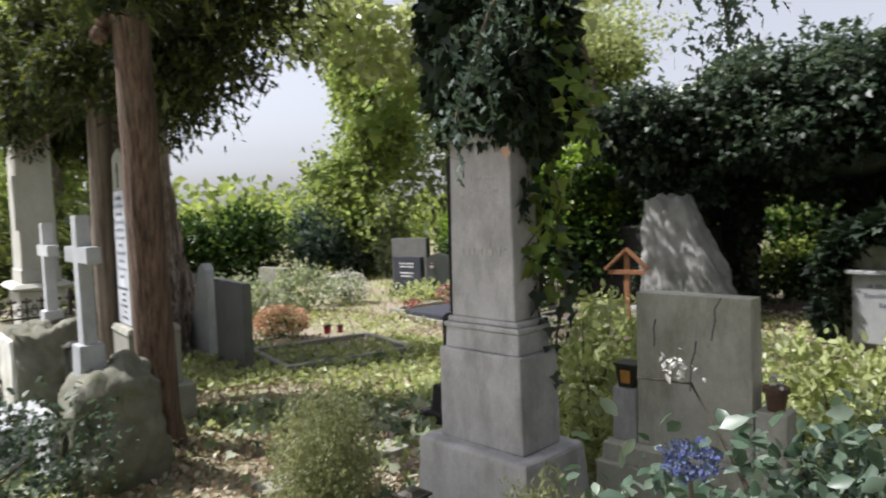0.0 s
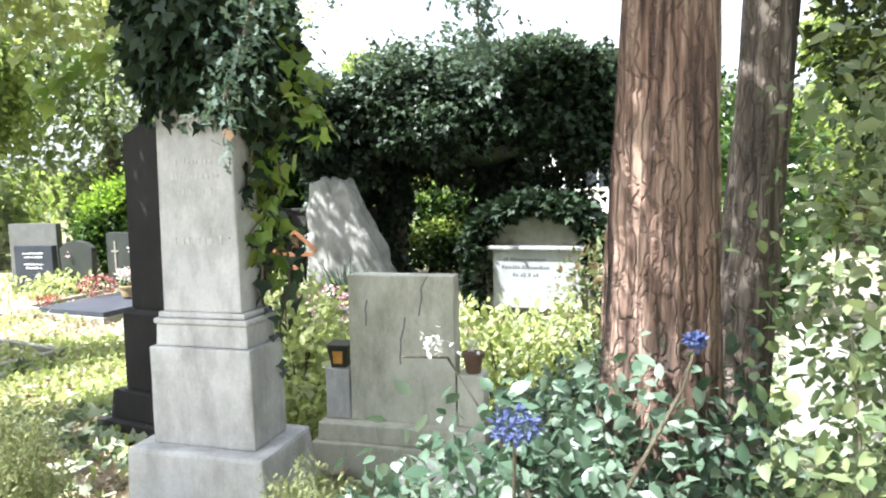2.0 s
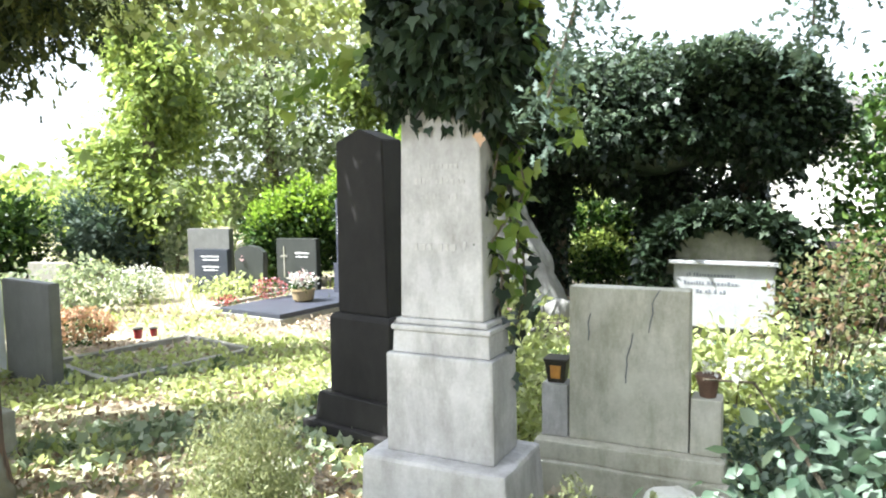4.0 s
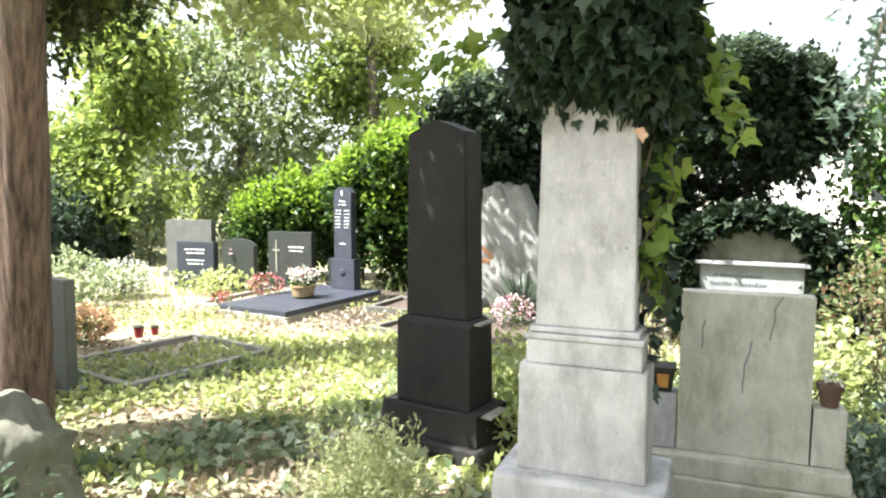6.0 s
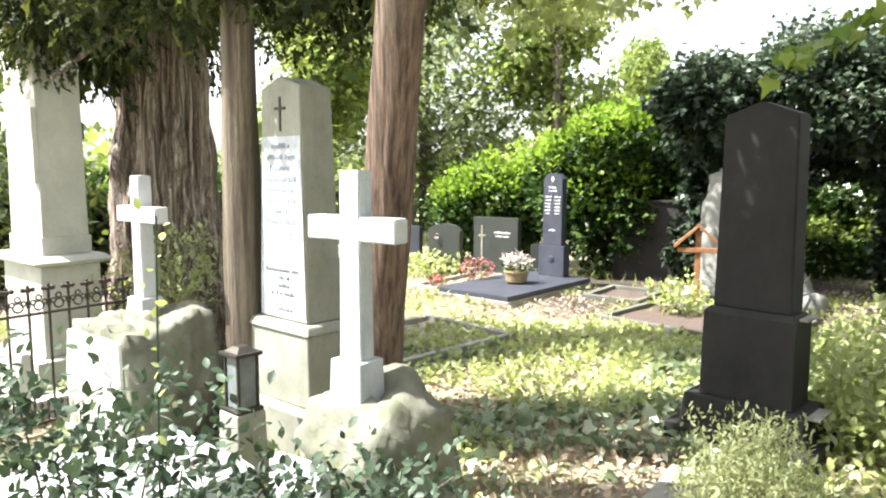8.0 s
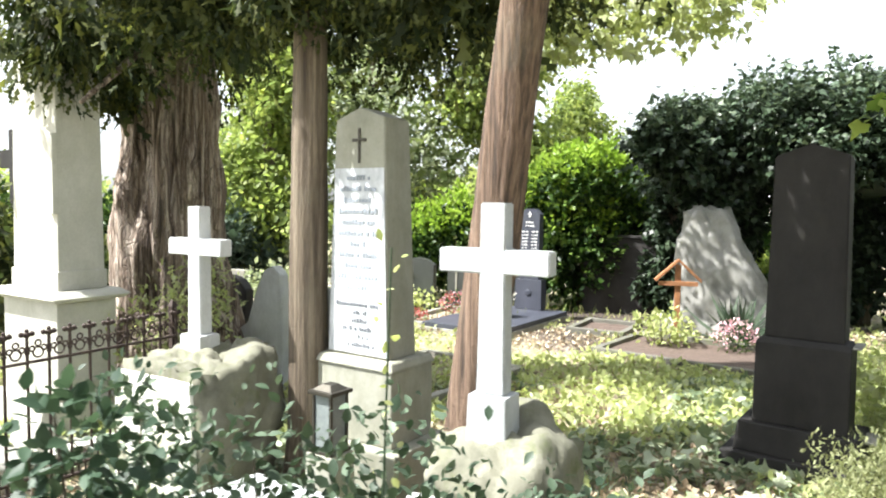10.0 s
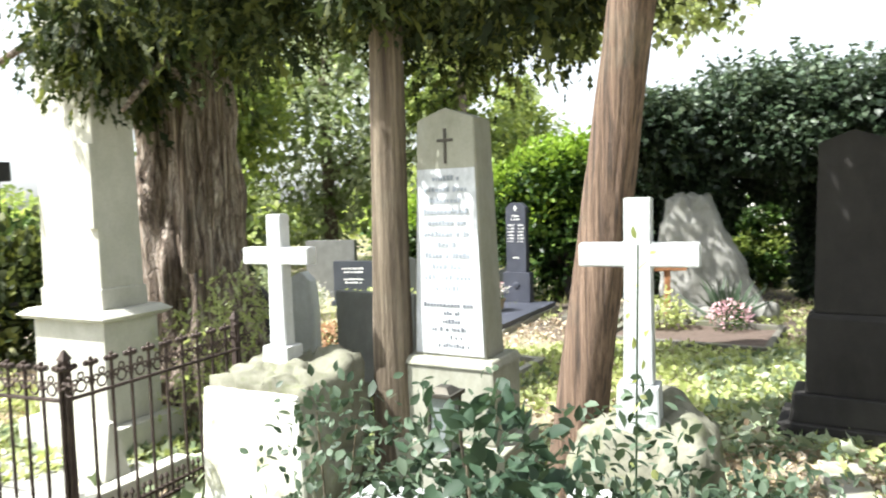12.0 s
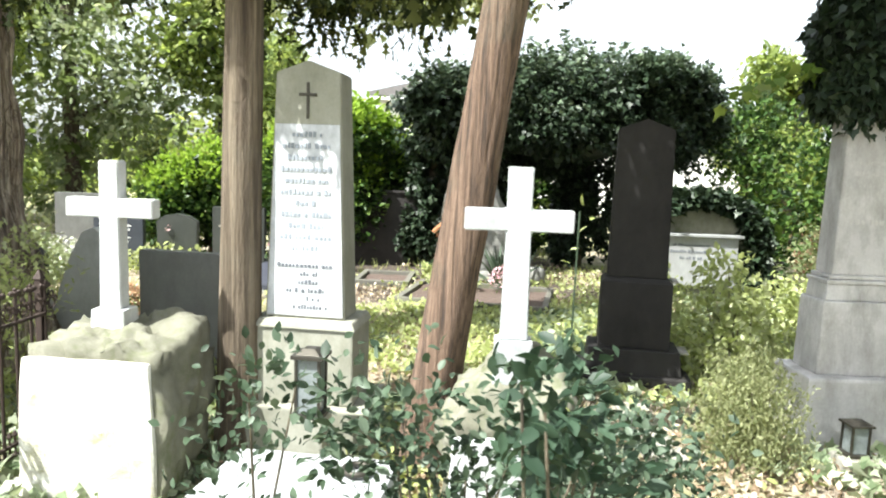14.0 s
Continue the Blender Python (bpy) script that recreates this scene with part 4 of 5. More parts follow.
def spruce_spray(x, y, z, ends, label):
    """A drooping needled branch: twig, side twigs, needles."""
    t = thing("spruce_branch", x, y, z, 0, label, "branch")
    pts = []
    bm_all = [(0, 0, 0)] + list(ends)
    part("twig", tube(bm_all, np.linspace(0.012, 0.004, len(bm_all)), 6), TWIG, t)
    e = np.array(bm_all)
    for s in np.linspace(0.1, 1, 34):
        c = np.array([np.interp(s * (len(e) - 1), range(len(e)), e[:, i]) for i in range(3)])
        for side in (-1, 1):
            ln = rng.uniform(0.10, 0.26)
            d = np.array((rng.normal(0, 0.6), side * 0.5 + rng.normal(0, 0.2), -0.75))
            d /= np.linalg.norm(d)
            for q in np.linspace(0, 1, 9):
                pts.append(c + d * ln * q)
    part("needles", foliage("needles", pts, (0, 0, -0.5), 0.05, "spray", 0.8), BLUE_SPRUCE, t)


spruce_spray(0.62, 3.22, 2.58, [(-0.25, 0, -0.02), (-0.5, 0.05, -0.25), (-0.62, 0.02, -0.6)], "drooping blue-green conifer branch")
spruce_spray(0.95, 3.15, 2.72, [(-0.1, 0.1, -0.1), (-0.15, 0.1, -0.3), (-0.12, 0.15, -0.52)], "drooping blue-green conifer branch")


# ---- graves behind the lawn ----
def granite_grave():
    t = thing("grave", -1.47, 10.65, 0, -42, "polished granite grave slab with a tall narrow headstone", "grave")
    part("foundation", block((-0.6, 1.05, -0.04, 0.07, 1.26, 2.16), bevel=0.008), KERB, t)
    part("cover_slab", block((-0.6, 1.05, 0.072, 0.135, 1.2, 2.10), bevel=0.006), GRANITE, t)
    hx, hy = -0.55, 1.93
    part("headstone_base", block((hx, hy + 0.02, 0.137, 0.60, 0.44, 0.17), bevel=0.006), GRANITE, t)
    o = [(hx - 0.165, 0.60), (hx + 0.165, 0.60), (hx + 0.165, 1.60), (hx + 0.08, 1.68), (hx - 0.08, 1.68), (hx - 0.165, 1.60)]
    head = part("headstone", prism(o, 0.13, 0.006, hy - 0.05), GRANITE, t)
    y = hy - 0.056
    bars(head, [(hx, 0.12), (hx, 0.14)], y, WHITE_LETTERS, 1.46, 0.05, 0.03)
    bars(head, [(hx - 0.08, 0.1)] * 6, y, WHITE_LETTERS, 1.32, 0.05, 0.025)
    bars(head, [(hx + 0.085, 0.1)] * 6, y, WHITE_LETTERS, 1.32, 0.05, 0.025)
    bars(head, [(hx, 0.11)], y, WHITE_LETTERS, 0.82, 0.05, 0.025)
    part("ornament", lathe([(0.05, 0), (0.055, 0.01), (0.03, 0.02)], 16), GRANITE, head).matrix_basis = pose(hx, hy - 0.065, 0.40, 90)
    part("ornament", block((hx, y - 0.001, 1.55, 1.635, 0.018, 0.008), (hx, y - 0.001, 1.59, 1.605, 0.055, 0.008), bevel=0.002), WHITE_LETTERS, head)


granite_grave()


def headstone(x, y, rz, w, h, th, outline, mat, label, rows=(), zt=0.0, base=None, letters=None):
    t = thing("gravestone", x, y, 0, rz, label, "gravestone")
    if base:
        part("base", block((0, 0.02, -0.04, base, w * 1.12, th * 1.9), bevel=0.008), mat, t)
    body = part("body", prism([(a * w / 2, b2 * h) for a, b2 in outline], th, 0.008, -th / 2), mat, t)
    if rows:
        bars(body, rows, -th / 2 - 0.004, letters or WHITE_LETTERS, zt, 0.06, 0.032)
    return body


RECT = [(-1, 0), (1, 0), (1, 1), (-1, 1)]
ROUND = [(-0.92, 0), (0.92, 0), (1, 0.86), (0.6, 0.96), (0, 1.0), (-0.6, 0.96), (-1, 0.86)]
b3 = headstone(-1.38, 13.15, -32, 0.80, 0.97, 0.12, RECT, GREEN_GRANITE, "wide grey-green granite gravestone with a raised cross", [(0.12, 0.28), (0.12, 0.24)], 0.72, 0.1)
part("raised_cross", block((-0.24, -0.065, 0.32, 0.84, 0.03, 0.012), (-0.24, -0.066, 0.66, 0.69, 0.13, 0.012), bevel=0.003), KERB, b3, "pale raised cross")
b2_ = headstone(-2.2, 13.55, -32, 0.62, 0.85, 0.12, ROUND, GREEN_GRANITE, "dark gravestone with a curved top and small painted flower", [], 0, 0.1)
tagged(part("flower_relief", foliage("flower_relief", [(-0.12 + 0.03 * math.cos(a), -0.075, 0.62 + 0.04 * math.sin(a)) for a in range(7)], (0, -0.5, 0.2), 0.05, "diamond", 0.6), PINK_PETAL, b2_, "small faded flower ornament"), kind="stuff")
headstone(-2.93, 14.1, -30, 0.74, 0.76, 0.12, RECT, BLACK_GRANITE, "black granite gravestone with white lettering", [(0, 0.4), (0, 0.34), (0, 0.0), (0, 0.36), (0, 0.3)], 0.62, 0.08)
headstone(-3.2, 15.4, -28, 0.98, 1.06, 0.14, RECT, LIGHT_GREY, "grey gravestone standing behind a black one", (), 0, 0.1)
headstone(-0.55, 13.4, -35, 0.5, 0.80, 0.12, [(-1, 0), (1, 0), (1, 1), (0.2, 0.7), (-1, 0.62)], GREEN_GRANITE, "grey gravestone with a slanting top beside the tall headstone", (), 0, 0.1)
headstone(-3.44, 8.14, -39, 0.78, 0.98, 0.10, [(-1.0, 0), (0.95, 0), (1, 0.985), (-1.02, 1.0)], LIGHT_GREY, "plain dark grey upright gravestone seen from its back", (), 0, 0.06)
WAVE = [(-1, 0), (1, 0), (1, 0.72), (0.9, 0.93), (0.6, 1.0), (0.25, 0.96), (-0.1, 0.78), (-0.45, 0.52), (-1, 0.42)]
headstone(-4.17, 8.75, -38, 0.60, 1.14, 0.12, WAVE, MARBLE, "pale gravestone with a wave-shaped top", (), 0, 0.06)
headstone(-4.55, 9.4, -38, 0.5, 0.98, 0.12, ROUND, DARK_STONE, "dark brown rounded gravestone behind the pale rock", (), 0, 0.06)
headstone(-5.2, 13.0, -30, 0.8, 0.7, 0.14, RECT, KERB, "low grey gravestone among the shrubs", (), 0, 0.1)
headstone(-6.6, 12.2, -30, 0.7, 0.8, 0.14, ROUND, DARK_STONE, "dark gravestone among the shrubs", (), 0, 0.1)


def kerbed_bed(x, y, rz, w, ln, label, soil_mat=DARK_SOIL, KERB=KERB):
    t = thing("grave_bed", x, y, 0, rz, label, "grave bed")
    for cy in (0.04, ln - 0.04):
        part("kerb", block((0, cy, -0.05, 0.085, w, 0.08), bevel=0.012, rough=0.006, cuts=2), KERB, t)
    for cx in (-w / 2 + 0.04, w / 2 - 0.04):
        part("kerb", block((cx, ln / 2, -0.05, 0.082, 0.08, ln - 0.164), bevel=0.012, rough=0.006, cuts=2), KERB, t)
    part("soil", block((0, ln / 2, -0.05, 0.03, w - 0.17, ln - 0.17), bevel=0.01, rough=0.02, cuts=6), soil_mat, t)
    return t


kerbed_bed(*BEDS[0], "kerbed grave bed with low planting", SOIL)
kerbed_bed(*BEDS[1], "kerbed grave bed of bare dark earth", DARK_SOIL, DARK_KERB)
kerbed_bed(*BEDS[2], "kerbed grave bed covered with dry leaves", DARK_SOIL, DARK_KERB)
kerbed_bed(*BEDS[3], "kerbed grave bed beside the granite slab", SOIL)
t = thing("kerb_stone", -1.25, 5.30, 0, 55, "long pale kerb stone lying in the ground", "kerb stone")
part("kerb", block((0, 0, -0.05, 0.05, 1.1, 0.24), bevel=0.015, rough=0.008, cuts=3), KERB, t)


def pale_rock():
    t = thing("rock_monument", 1.85, 10.95, 0, -32, "pale rough rock monument with a sloping shoulder, under the ivy", "monument")
    bm = boulder(2.0, 0.7, 1.75, 9.0, 0.75, 0.10, 5)
    for v in bm.verts:
        k = min(1.0, max(0.0, v.co.z) / 1.65)
        lo, hi = -0.84 + 0.12 * k, 0.92 - 0.95 * k ** 0.8
        v.co.x = lo + (hi - lo) * (v.co.x + 1.0) / 2.0
        v.co.y *= 1 - 0.45 * k
        v.co += Vector(noise.noise_vector(v.co * 3.1)) * 0.05 + Vector(noise.noise_vector(v.co * 9.0)) * 0.018
    part("rock_body", bm, PALE_ROCK, t, smooth=True)
    for k, (x, y, w) in enumerate(((-0.7, -0.34, 0.42), (-0.1, -0.4, 0.36), (0.62, -0.32, 0.46))):
        part("foot_rock", boulder(w, w * 0.7, w * 0.6, 21.0 + k, 0.4, 0.16, 3), PALE_ROCK, t, smooth=True).location = (x, y, -0.02)


pale_rock()


def wooden_cross():
    t = thing("wooden_cross", 0.95, 10.72, 0, -20, "small orange wooden grave cross with a gabled roof", "cross")
    part("post", block((0, 0, -0.05, 0.98, 0.075, 0.05), bevel=0.006), WOOD, t)
    part("arm", block((0, -0.03, 0.70, 0.76, 0.50, 0.035), bevel=0.005), WOOD, t)
    for s in (-1, 1):
        part("roof_board", prism([(0, 1.06), (s * 0.30, 0.78), (s * 0.28, 0.75), (0, 1.02)], 0.13, 0.004, -0.07), WOOD, t)


wooden_cross()


def tablet_monument():
    t = thing("monument", 3.43, 8.34, -0.05, -38, "white marble tablet set in a domed stone overgrown with ivy", "monument")
    part("stone_body", prism([(-0.62, 0), (0.62, 0), (0.62, 0.95), (0.45, 1.2), (0, 1.33), (-0.45, 1.2), (-0.62, 0.95)], 0.3, 0.02, 0.0), ROCK, t)
    tab = part("tablet", block((0, -0.035, 0.25, 0.93, 1.02, 0.06), bevel=0.008), TABLET, t)
    part("ledge", block((0, -0.06, 0.935, 0.975, 1.12, 0.14), bevel=0.008), TABLET, t)
    bars(tab, [(-0.12, 0.5), (-0.12, 0.56), (-0.12, 0.3)], -0.069, ENGRAVED, 0.80, 0.09, 0.04)
    iv = thing("ivy", 3.43, 8.34, 0.86, -38, "ivy arching over the domed tablet stone", "ivy")
    pts, out = cloud([(0.74 * math.cos(a), 0.12, 0.04 + 0.50 * math.sin(a), 0.22, 0.32, 0.13, 330) for a in np.linspace(0.1, 3.04, 9)] + [(-0.72, 0.1, -0.3, 0.22, 0.3, 0.4, 600), (0.78, 0.12, -0.15, 0.24, 0.3, 0.3, 500), (0.85, 0.12, -0.55, 0.22, 0.3, 0.35, 450)], shell=0.5, uneven=0.1)
    part("ivy_foliage", foliage("ivy_foliage", pts, out + np.array((0, -0.3, -0.3)), 0.10, "ivy", 0.5), IVY, iv)
    for s in (-1, 1):
        part("vine", tube([(s * 0.78, 0.1, -0.88), (s * 0.74, 0.12, -0.2), (s * 0.5, 0.12, 0.34), (0, 0.1, 0.52)], [0.022, 0.018, 0.014, 0.008], 8), TWIG, iv, "woody ivy stem")


tablet_monument()


def ivy_arch():
    """The overgrown arbour: a hood of ivy on dark stems."""
    t = thing("ivy_arbour", 3.2, 11.3, 0.0, -25, "huge dark ivy thicket arching over old graves", "ivy")
    hood = [(-1.45, 0.1, 2.3, 0.85, 0.85, 0.75, 3600), (-0.5, 0.0, 2.75, 0.95, 0.95, 0.75, 3600), (0.6, 0.0, 2.85, 1.0, 0.95, 0.75, 3600), (0.78, 0.75, 1.0, 0.32, 0.35, 0.95, 900), (1.35, 0.8, 1.2, 0.55, 0.4, 1.0, 1200), (2.0, 0.7, 1.2, 0.45, 0.4, 1.0, 900), (1.6, -0.1, 2.55, 0.95, 0.9, 0.75, 3200), (0.0, -0.5, 2.3, 1.1, 0.55, 0.5, 1600), (2.3, 0.0, 2.2, 0.55, 0.7, 0.6, 1500), (-1.85, -0.8, 2.5, 0.65, 0.5, 0.6, 2200), (-1.3, -0.55, 1.85, 0.45, 0.3, 0.3, 700),
            (-1.7, 0.5, 1.5, 0.55, 0.55, 0.9, 1800), (-1.9, 0.55, 0.6, 0.5, 0.5, 0.65, 1300), (-0.80, 0.6, 1.6, 0.28, 0.5, 0.8, 1000), (-0.90, 0.65, 0.6, 0.28, 0.45, 0.7, 800), (0.9, 0.8, 1.5, 0.35, 0.4, 0.9, 900), (0.7, 0.7, 0.6, 0.3, 0.4, 0.6, 500), (-1.1, 0.5, 1.9, 0.7, 0.5, 0.5, 1300), (0.25, 0.6, 2.0, 0.8, 0.5, 0.45, 1300)]
    hood = [(a, b2, c + (0.16 if c > 2.0 else 0.0), d, e, f, n) for a, b2, c, d, e, f, n in hood]
    pts, out = cloud(hood, density=1.9, shell=0.5, uneven=0.27)
    tips = rng.choice(len(pts), 260, replace=False)
    tips = tips[pts[tips, 2] > 2.2]
    spray = [pts[i] + out[i] * np.array((1, 1, 0.8)) * s for i in tips for s in np.linspace(0.05, 0.42, 7)]
    pts, out = np.concatenate((pts, spray)), np.concatenate((out, np.repeat(out[tips], 7, axis=0)))
    # upward-facing leaves get the lighter copy: sunlight put into the colour
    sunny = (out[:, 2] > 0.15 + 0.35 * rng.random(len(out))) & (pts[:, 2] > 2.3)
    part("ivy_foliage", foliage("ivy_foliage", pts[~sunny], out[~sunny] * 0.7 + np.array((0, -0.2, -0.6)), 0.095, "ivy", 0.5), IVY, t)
    part("upper_foliage", foliage("upper_foliage", pts[sunny], out[sunny] * 0.7 + np.array((0, -0.2, -0.5)), 0.085, "ivy", 0.5), IVY_SUNNY, t, "top ivy leaves with sunlight put into their lighter colour")
    for k, (x, y, z0, z1, r) in enumerate(((-1.7, 0.6, 0, 2.8, 0.32), (-0.82, 0.65, 0, 2.8, 0.17), (0.9, 0.8, 0, 2.8, 0.14), (2.0, 0.6, 0, 2.4, 0.08))):
        part("stem", tube([(x, y, -0.1), (x + 0.06, y, z1 * 0.5), (x - 0.1, y, z1)], [r, r * 0.85, r], 18, 0.35, k), TWIG, t, "dark ivy-covered stem", smooth=True)
    hoodcore = boulder(4.0, 1.3, 1.25, 3.0, 0.2, 0.15, 4)
    core = part("inner_thicket", hoodcore, IVY, t, "dense dark inside of the thicket", smooth=True)
    core.location = (0.15, 0.15, 2.15)


ivy_arch()


def bush(name, x, y, blobs, mat, size, shape, label, category="shrub", along=(0, 0, 0.4), spread=0.7, stems=6, shell=0.35, uneven=0.22):
    t = thing(name, x, y, 0, 0, label, category)
    pts, out = cloud(blobs, shell=shell, uneven=uneven)
    pts = pts[pts[:, 2] > 0.0]
    out = out[:len(pts)]
    part("foliage", foliage(name, pts, out * 0.8 + np.array(along), size, shape, spread), mat, t)
    r = random.Random(int((x + 20) * 100 + y * 10))
    for _ in range(stems):
        b4 = r.choice(blobs)
        e = (b4[0] + r.uniform(-0.6, 0.6) * b4[3], b4[1] + r.uniform(-0.6, 0.6) * b4[4], b4[2] + r.uniform(0, 0.7) * b4[5])
        s = (e[0] * 0.3, e[1] * 0.3, -0.03)
        m2 = tuple((a + c) / 2 + r.uniform(-0.05, 0.05) for a, c in zip(s, e))
        part("stem", tube([s, m2, e], [0.007, 0.006, 0.003], 6), TWIG, t)
    return t


def blossom(parent, pts, mat, size, label, shape="diamond", name="blossom"):
    part(name, foliage(name, pts, (0, -0.2, 0.5), size, shape, 0.9), mat, parent, label)


# ---- planting near the walk ----
bush("juniper", -1.08, 4.72, [(0, 0, 0.34, 0.31, 0.30, 0.40, 7200), (0.0, 0, 0.16, 0.36, 0.36, 0.2, 3000)], FEATHER, 0.036, "spray", "small rounded grey-green dwarf cypress", shell=0.2, uneven=0.16, spread=0.5, along=(0, 0, 0.9))
bush("juniper", 0.22, 3.68, [(0, 0, 0.28, 0.24, 0.24, 0.36, 5600)], FEATHER, 0.036, "spray", "small soft green dwarf cypress beside the pillar", shell=0.2, uneven=0.16, spread=0.5, along=(0, 0, 0.9))
bush("juniper", -0.35, 3.35, [(0, 0, 0.2, 0.26, 0.22, 0.28, 2600)], FEATHER, 0.04, "spray", "low pale green cypress seedling", shell=0.2, spread=0.4, along=(0, 0, 0.9))
h = bush("hydrangea", 0.72, 2.86, [(0, 0, 0.50, 0.50, 0.42, 0.58, 2000), (0.42, 0.10, 0.62, 0.45, 0.4, 0.56, 1700), (-0.25, 0.3, 0.4, 0.4, 0.35, 0.42, 1000), (0.85, 0.3, 0.55, 0.4, 0.4, 0.55, 1300)], BLUISH, 0.06, "leaf", "leafy hydrangea bush with blue-green leaves and blue flower heads", along=(0, -0.2, 0.2), stems=14)
for cx, cy, cz, r in ((-0.13, -0.36, 1.17, 0.055), (0.34, -0.39, 1.33, 0.02)):
    pp, _ = cloud([(cx, cy, cz, r, r, r * 0.7, 260)], shell=0.7, uneven=0.0)
    head = part("flower_head", foliage("flower_head", pp, (0, -0.2, 0.5), 0.017, "diamond", 0.9), BLUE_PETAL, h, "round blue flower head")
    part("flower_stalk", tube([(cx * 0.6, cy * 0.6, cz - 0.5), (cx * 0.95, cy * 0.95, cz - 0.12), (cx, cy, cz - 0.02)], [0.006, 0.005, 0.004], 6), TWIG, head)
w = thing("white_flower", 0.67, 3.39, 0.13, 0, "single white bloom on a long bare stem", "flower")
part("stem", tube([(0.35, -0.35, -0.13), (0.35, -0.35, 0.3), (0.16, -0.12, 0.75), (0.05, 0.0, 0.97), (-0.12, 0.0, 0.99)], [0.011, 0.010, 0.008, 0.006, 0.004], 6), TWIG, w)
blossom(w, np.array((0, 0, 1.02)) + rng.normal(0, 0.026, (26, 3)), WHITE_PETAL, 0.032, "white petals")
bush("climbing_shrub", 1.75, 2.35, [(0, 0, 0.8, 0.55, 0.5, 0.85, 1500), (0.25, 0.3, 1.5, 0.55, 0.5, 0.6, 900), (0.5, 0.0, 2.0, 0.6, 0.5, 0.6, 520), (-0.25, 0.15, 0.35, 0.45, 0.4, 0.4, 1200)], SAGE, 0.056, "leaf", "tall loose shrub with large light green leaves beside the trunk", along=(-0.3, 0.0, -0.1), stems=16)
bush("climbing_shrub", 2.7, 3.0, [(0, 0, 0.7, 0.6, 0.5, 0.8, 850), (0.3, 0.2, 1.8, 0.8, 0.6, 0.9, 1300)], WILLOW, 0.075, "leaf", "dense leafy shrub behind the conifer trunks", along=(-0.2, -0.2, -0.1), stems=10)
bush("yew", 3.4, 3.5, [(0, 0, 2.4, 0.9, 0.6, 0.8, 2600), (-0.2, 0.1, 3.1, 0.9, 0.7, 0.6, 2200), (0.5, 0.2, 1.4, 0.6, 0.5, 0.9, 1500)], CYPRESS, 0.11, "spray", "tall dark evergreen behind the conifer trunks", along=(0, 0, -0.5), stems=8)
bush("forsythia", 0.42, 5.75, [(0, 0, 0.4, 0.32, 0.3, 0.45, 700), (0.1, 0.25, 0.75, 0.28, 0.3, 0.38, 450), (0.0, -0.3, 0.25, 0.25, 0.25, 0.25, 350)], LIME, 0.07, "leaf", "yellow-green leafy shrub between the stones", stems=10)
bush("ivy_bush", 1.75, 4.75, [(0, 0, 0.2, 0.4, 0.4, 0.26, 800), (0.5, 0.2, 0.28, 0.45, 0.4, 0.32, 900), (1.0, 0.5, 0.25, 0.45, 0.4, 0.3, 800)], BLUISH, 0.065, "leaf", "low dark green ivy bush beside the concrete stone", stems=6)
bush("forsythia", 2.1, 5.95, [(0, 0, 0.35, 0.40, 0.35, 0.34, 560), (-0.3, 0.3, 0.45, 0.30, 0.3, 0.3, 380), (0.5, 0.3, 0.42, 0.4, 0.4, 0.3, 420)], LIME, 0.075, "leaf", "yellow-green leafy shrub by the concrete stone", stems=10)
bush("barberry", 3.2, 6.5, [(0, 0, 0.6, 0.5, 0.45, 0.55, 900), (0.5, 0.2, 0.9, 0.5, 0.4, 0.5, 700)], RUSSET, 0.06, "leaf", "twiggy shrub with russet and yellowing leaves", stems=14)
bush("forsythia", 0.18, 6.35, [(0, 0, 0.3, 0.4, 0.4, 0.38, 900), (0.5, 0.4, 0.35, 0.45, 0.4, 0.4, 800), (0.9, -0.2, 0.25, 0.4, 0.4, 0.3, 600), (-0.05, -0.45, 0.18, 0.3, 0.25, 0.2, 400)], LIME, 0.065, "leaf", "low yellow-green shrub beside the dark pillar", stems=10)
rb = bush("rose_bush", -3.55, 4.25, [(0.05, 0, 0.48, 0.40, 0.32, 0.42, 230), (0.5, -0.05, 0.42, 0.42, 0.3, 0.40, 380), (0.95, -0.1, 0.42, 0.42, 0.3, 0.40, 420), (0.25, -0.2, 0.72, 0.35, 0.22, 0.25, 180), (0.15, -0.1, 0.62, 0.5, 0.28, 0.3, 230), (0.7, -0.1, 0.6, 0.4, 0.25, 0.25, 420), (-0.12, 0.05, 0.82, 0.3, 0.2, 0.3, 300), (0.3, -0.1, 0.95, 0.3, 0.2, 0.2, 160), (-0.42, 0.05, 0.93, 0.2, 0.15, 0.27, 230), (1.02, 0.2, 0.42, 0.35, 0.22, 0.36, 420)], ROSE, 0.048, "leaf", "sprawling rose bush with dark green leaves over the grave cover", along=(0, -0.2, 0.1), stems=16, uneven=0.3)
bush("rose_bush", -4.25, 4.6, [(0, 0, 0.55, 0.22, 0.2, 0.5, 230), (0.1, -0.1, 1.0, 0.14, 0.12, 0.22, 110)], ROSE, 0.042, "leaf", "thin rose shoots beside the pale rock", stems=4, uneven=0.3)
bush("rose_bush", -3.92, 3.48, [(0, 0, 1.24, 0.15, 0.12, 0.15, 150), (0.12, 0.06, 1.02, 0.17, 0.14, 0.18, 140), (-0.05, 0.03, 0.75, 0.12, 0.12, 0.2, 60)], SHOOT, 0.052, "leaf", "young rose shoot with broad soft green leaves", along=(0, -0.1, 0.0), stems=7, uneven=0.2)
sp = thing("sapling", -3.29, 4.06, 0, 0, "thin green sapling shoot with narrow leaves", "sapling")
part("stem", tube([(0, 0, 0), (0.01, 0, 0.8), (0.03, 0.01, 1.6)], [0.005, 0.004, 0.003], 6), ROSE, sp)
